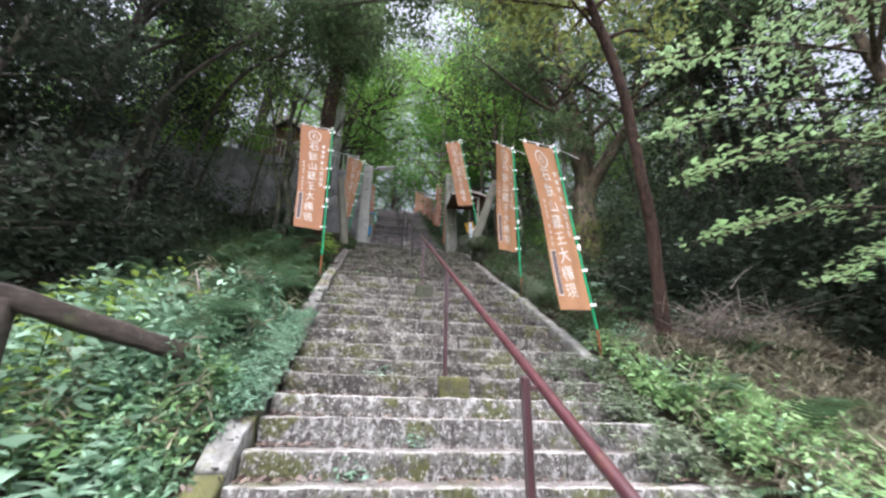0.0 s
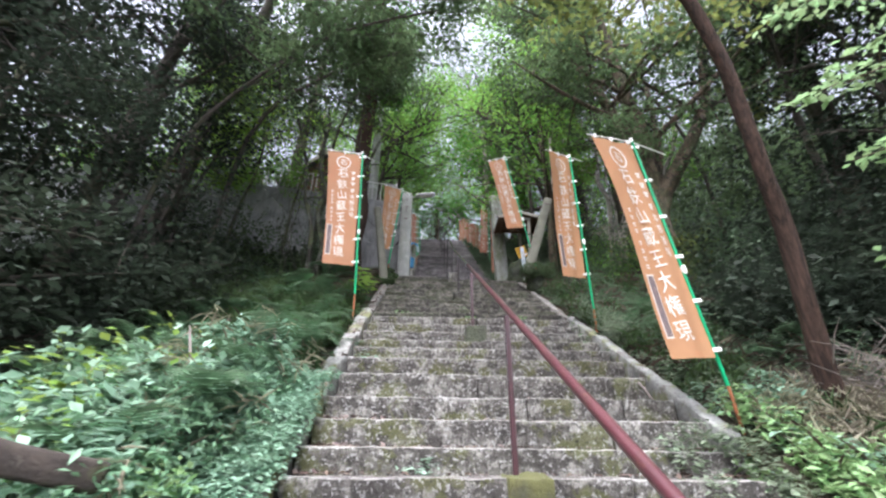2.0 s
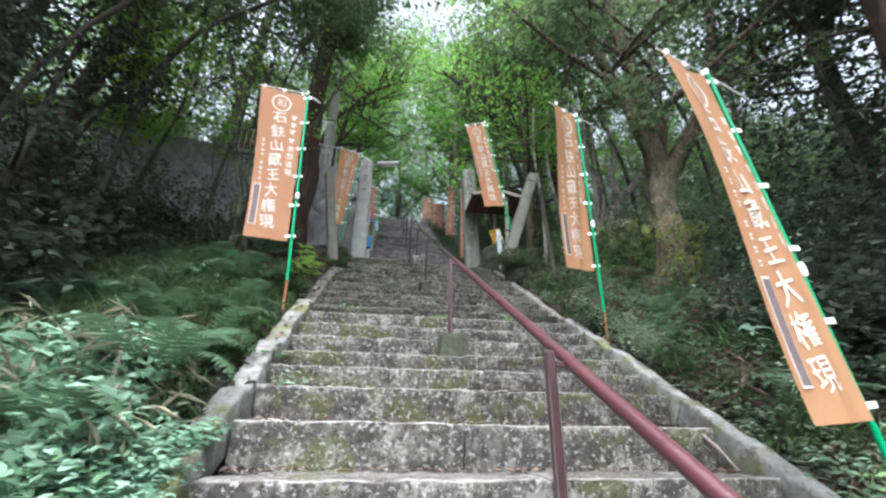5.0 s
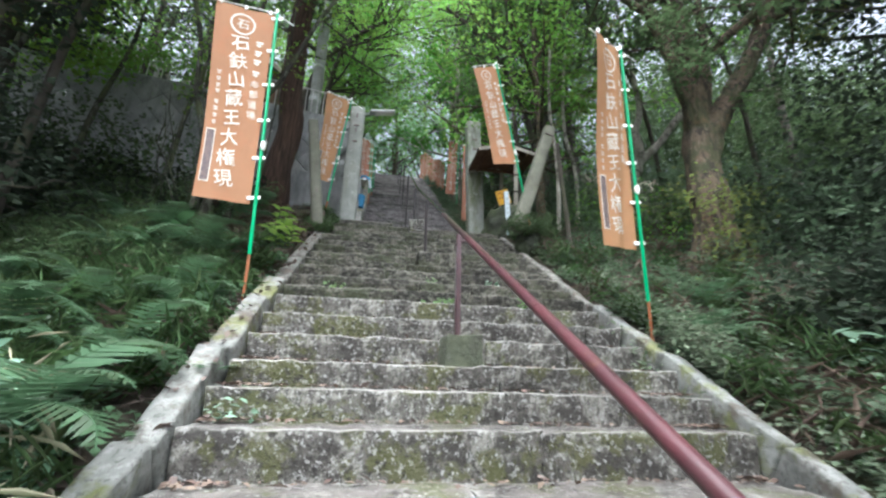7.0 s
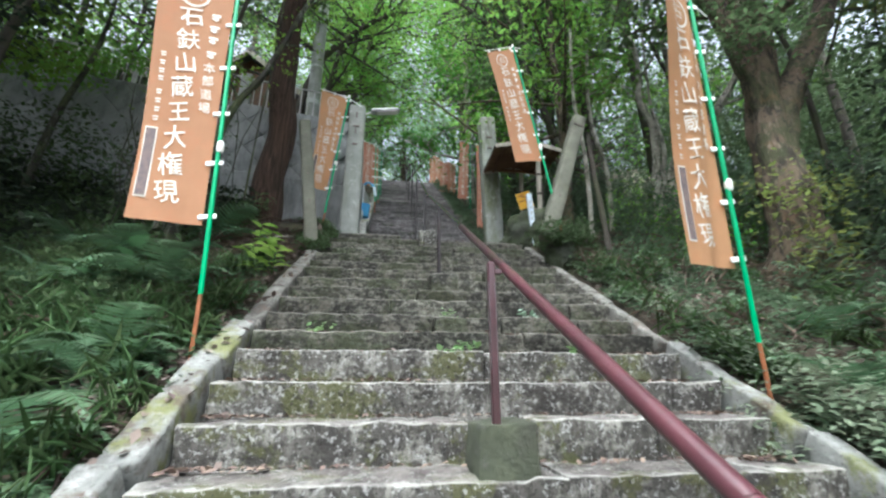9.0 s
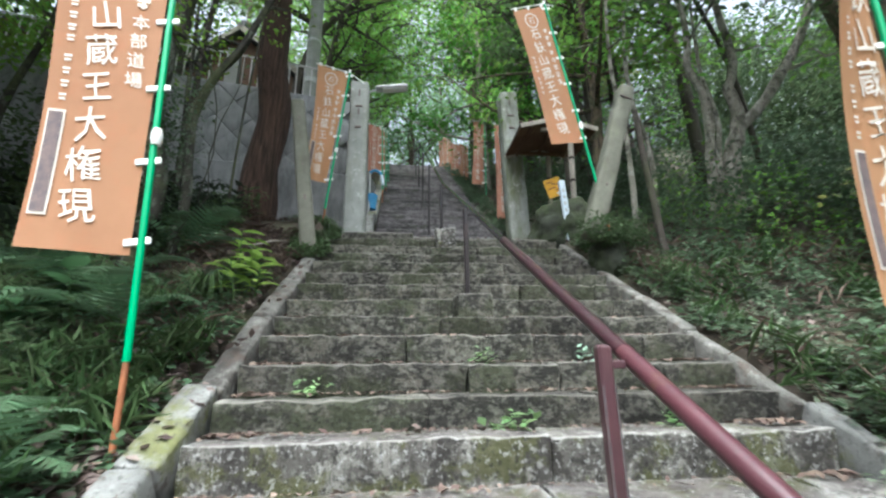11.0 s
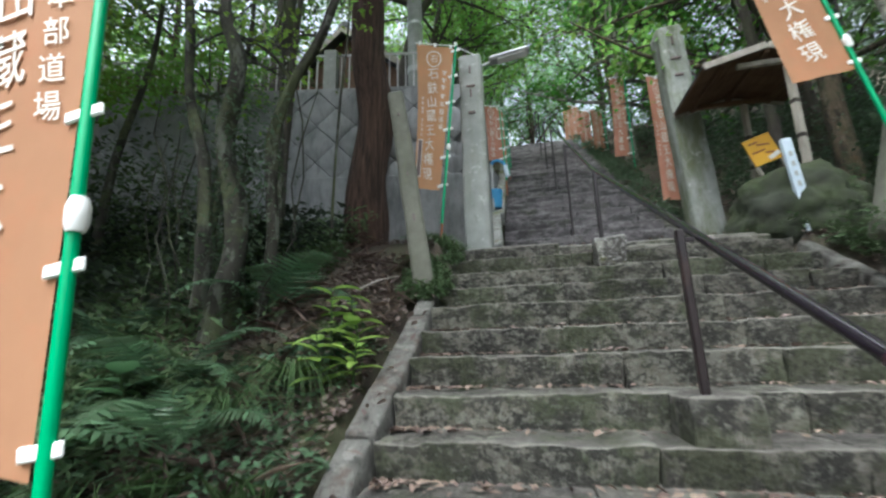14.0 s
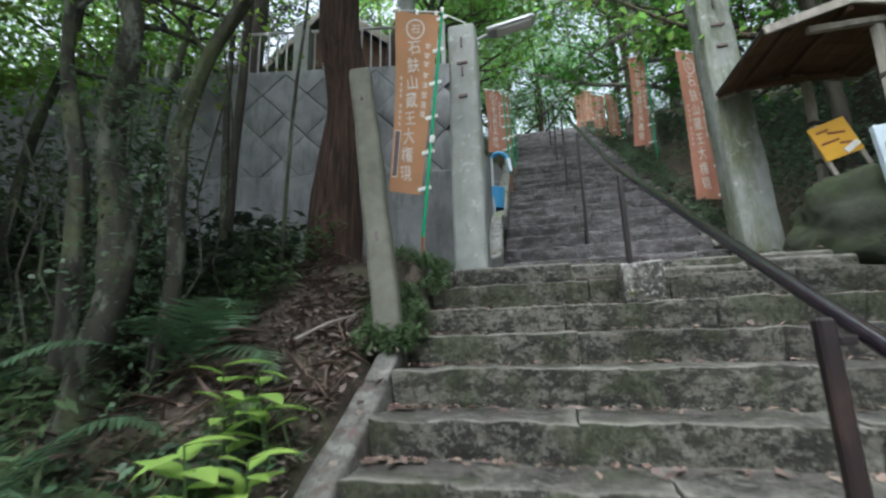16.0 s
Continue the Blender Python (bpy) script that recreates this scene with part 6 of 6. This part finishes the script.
stuff("fallen_leaves", "large curled pinkish-brown fallen leaves", leaf_cloud(np.concatenate(big), 0.066, DRY_LEAF, "fallen_leaves", 0.55, 1.0, 0.0, 0.5))
stuff("fallen_leaves", "dry brown fallen leaves on steps and soil", leaf_cloud(np.concatenate(lit), 0.05, DEAD_LEAF, "fallen_leaves", 0.75))


# ---- single plants ----
def frond_mesh(length, seed):
    """A fern frond that arches away along +y, with paired leaflets."""
    rd = random.Random(seed)
    v, f = [], []
    n = 22
    mid = [Vector((0.02 * math.sin(i * 0.5 + seed), length * (i / n) * (1 - 0.18 * (i / n)), length * (0.98 * (i / n) - 0.80 * (i / n) ** 2))) for i in range(n + 1)]
    for i in range(3, n + 1):
        w = length * 0.24 * math.sin(math.pi * min(1, (i / n) ** 0.75 * 0.93 + 0.05)) + 0.008
        along = (mid[i] - mid[i - 1]).normalized()
        for s in (-1, 1):
            tip = mid[i] + Vector((s * w, 0, -0.18 * w)) + along * w * 0.45 + Vector((0, 0, rd.uniform(-0.012, 0.012)))
            k = len(v)
            h = length / n * 0.34
            m = mid[i].lerp(tip, 0.45)
            v += [mid[i] - along * h, m - along * h * 0.9, tip, m + along * h * 0.9, mid[i] + along * h]
            f += [(k, k + 1, k + 3, k + 4), (k + 1, k + 2, k + 3)]
    tv, tf = tube(mid, 0.0035, 4)
    f += [tuple(i + len(v) for i in q) for q in tf]
    return mesh_of("frond", v + tv, f, FERN_LEAF)


FRONDS = [frond_mesh(0.55, 1), frond_mesh(0.7, 2), frond_mesh(0.85, 3)]


def fern(x, y, scale, seed, n=9, z=None):
    rd = random.Random(seed)
    p = thing("fern", "green fern with arching feathery fronds on the bank", "fern", pose(x, y, (ground_z(x, y) if z is None else z) + (0.02 if x > 0 or y > 5.4 else (0.12 if y < 3.4 else 0.25))), "ferns on the banks")
    for k in range(n):
        part("frond", rd.choice(FRONDS), p, m=pose(0, 0, 0, rd.uniform(-14, 22), rd.uniform(-10, 10), 360 * k / n + rd.uniform(-20, 20)) @ Matrix.Scale(scale * rd.uniform(0.75, 1.15), 4))


frd = random.Random(5)
for k in range(32):
    fern(frd.uniform(-3.3, -1.3), frd.uniform(3.4, 7.4), frd.uniform(0.6, 0.95), 600 + k, 6)
for k, (x, y) in enumerate(((-1.75, 8.3), (-2.2, 8.7), (-2.6, 8.2), (-1.4, 6.1), (-1.25, 5.3), (-3.1, 9.1), (-1.9, 9.3), (-2.6, 7.2))):
    fern(x, y, 1.0, 700 + k, 9)
for k in range(9):
    fern(frd.uniform(-2.1, -1.15), frd.uniform(3.9, 5.9), frd.uniform(0.6, 0.9), 640 + k, 6)
for k, (x, y) in enumerate(((2.85, 3.4), (3.3, 3.0), (3.9, 4.0), (3.0, 6.6), (3.6, 7.2), (3.2, 5.4), (4.2, 5.2), (2.9, 2.4))):
    fern(x, y, 0.85, 730 + k, 7)

for k, (x, y) in enumerate(((-1.55, 2.2), (-2.0, 2.45), (-1.3, 1.9), (-2.5, 2.9), (-2.75, 3.5), (-2.3, 2.0))):
    fern(x, y, 0.8, 770 + k, 8)
fern(-0.82, 6.1, 0.42, 760, 7, pitch(6.1) - 0.1)
fern(-0.8, 5.5, 0.35, 761, 6, pitch(5.5) - 0.35)

bl_v, bl_f = [], []
for i in range(7):             # a broad pointed leaf along +y, folded at its rib
    t = i / 6
    w = 0.27 * math.sin(math.pi * t ** 0.75) * (1 - 0.15 * t)
    bl_v += [(-w, t, 0.1 * w + 0.12 * math.sin(2.4 * t)), (0, t, 0.12 * math.sin(2.4 * t) - 0.03), (w, t, 0.1 * w + 0.12 * math.sin(2.4 * t))]
for i in range(6):
    bl_f += [(3 * i, 3 * i + 1, 3 * i + 4, 3 * i + 3), (3 * i + 1, 3 * i + 2, 3 * i + 5, 3 * i + 4)]
BROAD = mesh_of("leaf", bl_v, bl_f, HERB, True)
BROAD_GREEN = mesh_of("leaf", bl_v, bl_f, BROAD_LEAF, True)
BROAD_LIME = mesh_of("leaf", bl_v, bl_f, HERB_LIME, True)


def broad_plant(x, y, h, size, seed, mesh=BROAD, n=9, label="broad-leaved green plant on the bank"):
    rd = random.Random(seed)
    p = thing("broadleaf_plant", label, "plant", pose(x, y, ground_z(x, y) - 0.02), "broad-leaved plants")
    lean = Vector((rd.uniform(-0.25, 0.25), rd.uniform(-0.25, 0.05), 1)) * h
    part("stem", tubes("stem", [([(0, 0, 0), lean * 0.5, lean], [0.008, 0.006, 0.003])], GRASS_LEAF, 6), p)
    for k in range(n):
        part("leaf", mesh, p, m=Matrix.Translation(lean * (0.3 + 0.7 * k / (n - 1))) @ pose(0, 0, 0, rd.uniform(-25, 20), 0, 137 * k + rd.uniform(-20, 20)) @ Matrix.Scale(size * rd.uniform(0.7, 1.2), 4))


for k, (x, y, h, s) in enumerate(((-1.35, 2.85, 0.3, 0.2), (-1.6, 2.6, 0.35, 0.2), (-1.2, 3.3, 0.25, 0.16), (-2.05, 8.35, 0.4, 0.24), (-2.3, 8.15, 0.35, 0.26), (-2.4, 8.6, 0.4, 0.2), (2.75, 2.2, 0.3, 0.15), (2.45, 3.7, 0.25, 0.13), (2.6, 4.1, 0.25, 0.13), (3.5, 5.9, 0.4, 0.16), (1.15, 7.35, 0.1, 0.1), (-1.3, 2.45, 0.3, 0.24), (-1.5, 2.35, 0.25, 0.22), (-1.15, 2.2, 0.2, 0.2), (-1.75, 3.3, 0.6, 0.13), (-1.5, 3.6, 0.5, 0.12), (-1.9, 3.9, 0.55, 0.14), (-1.4, 4.2, 0.35, 0.12), (-1.65, 4.6, 0.35, 0.13), (2.55, 2.9, 0.3, 0.12), (2.8, 1.7, 0.3, 0.14))):
    broad_plant(x, y, h, s, 800 + k, BROAD if y < 8 else BROAD_GREEN)
for k, (x, y, h, s) in enumerate(((-1.02, 8.95, 0.45, 0.19), (-1.12, 8.65, 0.4, 0.19), (-1.0, 8.75, 0.28, 0.16), (-1.2, 8.9, 0.5, 0.17), (-2.1, 3.4, 0.8, 0.14), (-2.3, 3.9, 0.8, 0.13), (-2.45, 3.2, 0.75, 0.14), (-1.95, 3.0, 0.75, 0.13), (-2.6, 3.6, 0.7, 0.12))):
    broad_plant(x, y, h, s, 830 + k, BROAD_LIME, 11, "young plant with lime-yellow leaves")


def sedge(x, y, n, h, seed, label="drooping sedge clump with long narrow leaves"):
    rd = random.Random(seed)
    v, f = [], []
    for _ in range(n):
        a, l = rd.uniform(0, 2 * math.pi), h * rd.uniform(0.7, 1.3)
        out, w = rd.uniform(0.5, 1.0) * l, 0.006
        d, s = Vector((math.cos(a), math.sin(a), 0)), Vector((-math.sin(a), math.cos(a), 0))
        k = len(v)
        for i in range(5):
            t = i / 4
            c = d * out * t + Vector((0, 0, l * (1.5 * t - 1.6 * t * t)))
            v += [c - s * w * (1 - 0.9 * t), c + s * w * (1 - 0.9 * t)]
        f += [(k + 2 * i, k + 2 * i + 1, k + 2 * i + 3, k + 2 * i + 2) for i in range(4)]
    ob = new("sedge_clump", mesh_of("sedge_clump", v, f, GRASS_LEAF))
    ob.matrix_basis = pose(x, y, ground_z(x, y))
    return tagged(ob, label, "grass", "sedge clumps", "stuff")


for k, (x, y, n, h) in enumerate(((-1.35, 8.7, 160, 0.5), (-1.6, 8.5, 120, 0.45), (-1.25, 9.1, 90, 0.4), (-1.15, 7.5, 60, 0.3), (2.75, 3.2, 90, 0.35), (3.1, 3.6, 90, 0.35), (3.4, 2.6, 120, 0.4), (2.55, 5.0, 70, 0.3), (-1.0, 10.3, 140, 0.35), (-0.85, 10.65, 160, 0.32), (-0.8, 10.95, 160, 0.3), (-1.15, 10.9, 120, 0.35), (3.9, 3.2, 140, 0.5))):
    sedge(x, y, n, h, 860 + k)

# small weeds rooted in the steps
for k, (x, y) in enumerate(((0.74, 7.2), (0.74, 7.76), (-0.3, 7.5), (1.62, 7.18), (-0.05, 2.75), (0.35, 2.95), (-0.55, 5.9), (0.1, 3.9), (1.45, 8.0))):
    i = max(j for j in range(len(low_ys)) if low_ys[j] <= y)
    pts = np.array([(x + random.gauss(0, 0.06), low_ys[i + 1] - 0.05 + random.gauss(0, 0.03), low_zs[i] + abs(random.gauss(0.04, 0.04))) for _ in range(26)])
    tagged(new("weed", leaf_cloud(pts, 0.085 if k == 0 else 0.06, LEAF_FRESH if k < 4 else HERB, "weed", 0.7)), "small green weed rooted between steps", "weed", "weeds in the joints", "stuff")

# a yellow flower head and a red one among the herbs
for name, x, y, h, mat_, lab in (("yellow_flower", 3.45, 2.5, 0.4, BLOOM, "bright yellow flower head on a thin stem"), ("red_flower", 2.45, 4.3, 0.3, STAKE, "small orange-red flower among herbs")):
    z = ground_z(x, y)
    fl = thing(name, lab, "flower", pose(x, y, z))
    part("stem", tubes("stem", [([(0, 0, 0), (0.02, 0, h * 0.6), (0, 0, h)], 0.004)], GRASS_LEAF, 5), fl)
    pts = [(random.gauss(0, 0.03), random.gauss(0, 0.03), h + random.gauss(0, 0.025)) for _ in range(60 if h > 0.4 else 16)]
    tagged(part("bloom", leaf_cloud(pts, 0.035, mat_, "bloom", 0.4, 1.0, 0.0, 0.7), fl), kind="stuff")

# dead brushwood
runs = []
for _ in range(190):
    p = Vector((4.05 + random.gauss(0, 0.3), 4.3 + random.gauss(0, 0.2), ground_z(4.05, 4.3) + 0.05 + abs(random.gauss(0, 0.22))))
    d = Vector((random.gauss(0, 0.35), random.gauss(0, 0.3), random.uniform(0, 0.35)))
    runs.append(([p, p + d * 0.5 + Vector((0, 0, 0.04)), p + d], [0.005, 0.004, 0.0015]))
tagged(new("brushwood", tubes("brushwood", runs, TWIG, 5)), "tangle of dead grey twigs under the trees", "brushwood")
for k, (a, b) in enumerate((((-1.25, 5.0, 2.75), (-1.45, 5.35, 3.15)), ((-1.7, 4.5, 2.45), (-1.95, 4.75, 2.95)), ((2.2, 5.25, 2.62), (2.16, 4.95, 2.42)), ((-1.35, 9.6, 5.35), (-1.1, 9.9, 5.5)))):
    tagged(new("stick", tubes("stick", [([a, Vector(a).lerp(Vector(b), 0.5) + Vector((0, 0, 0.02)), b], [0.012, 0.011, 0.008])], TWIG, 7)), "dry bare stick lying on the bank", "stick", "loose sticks")
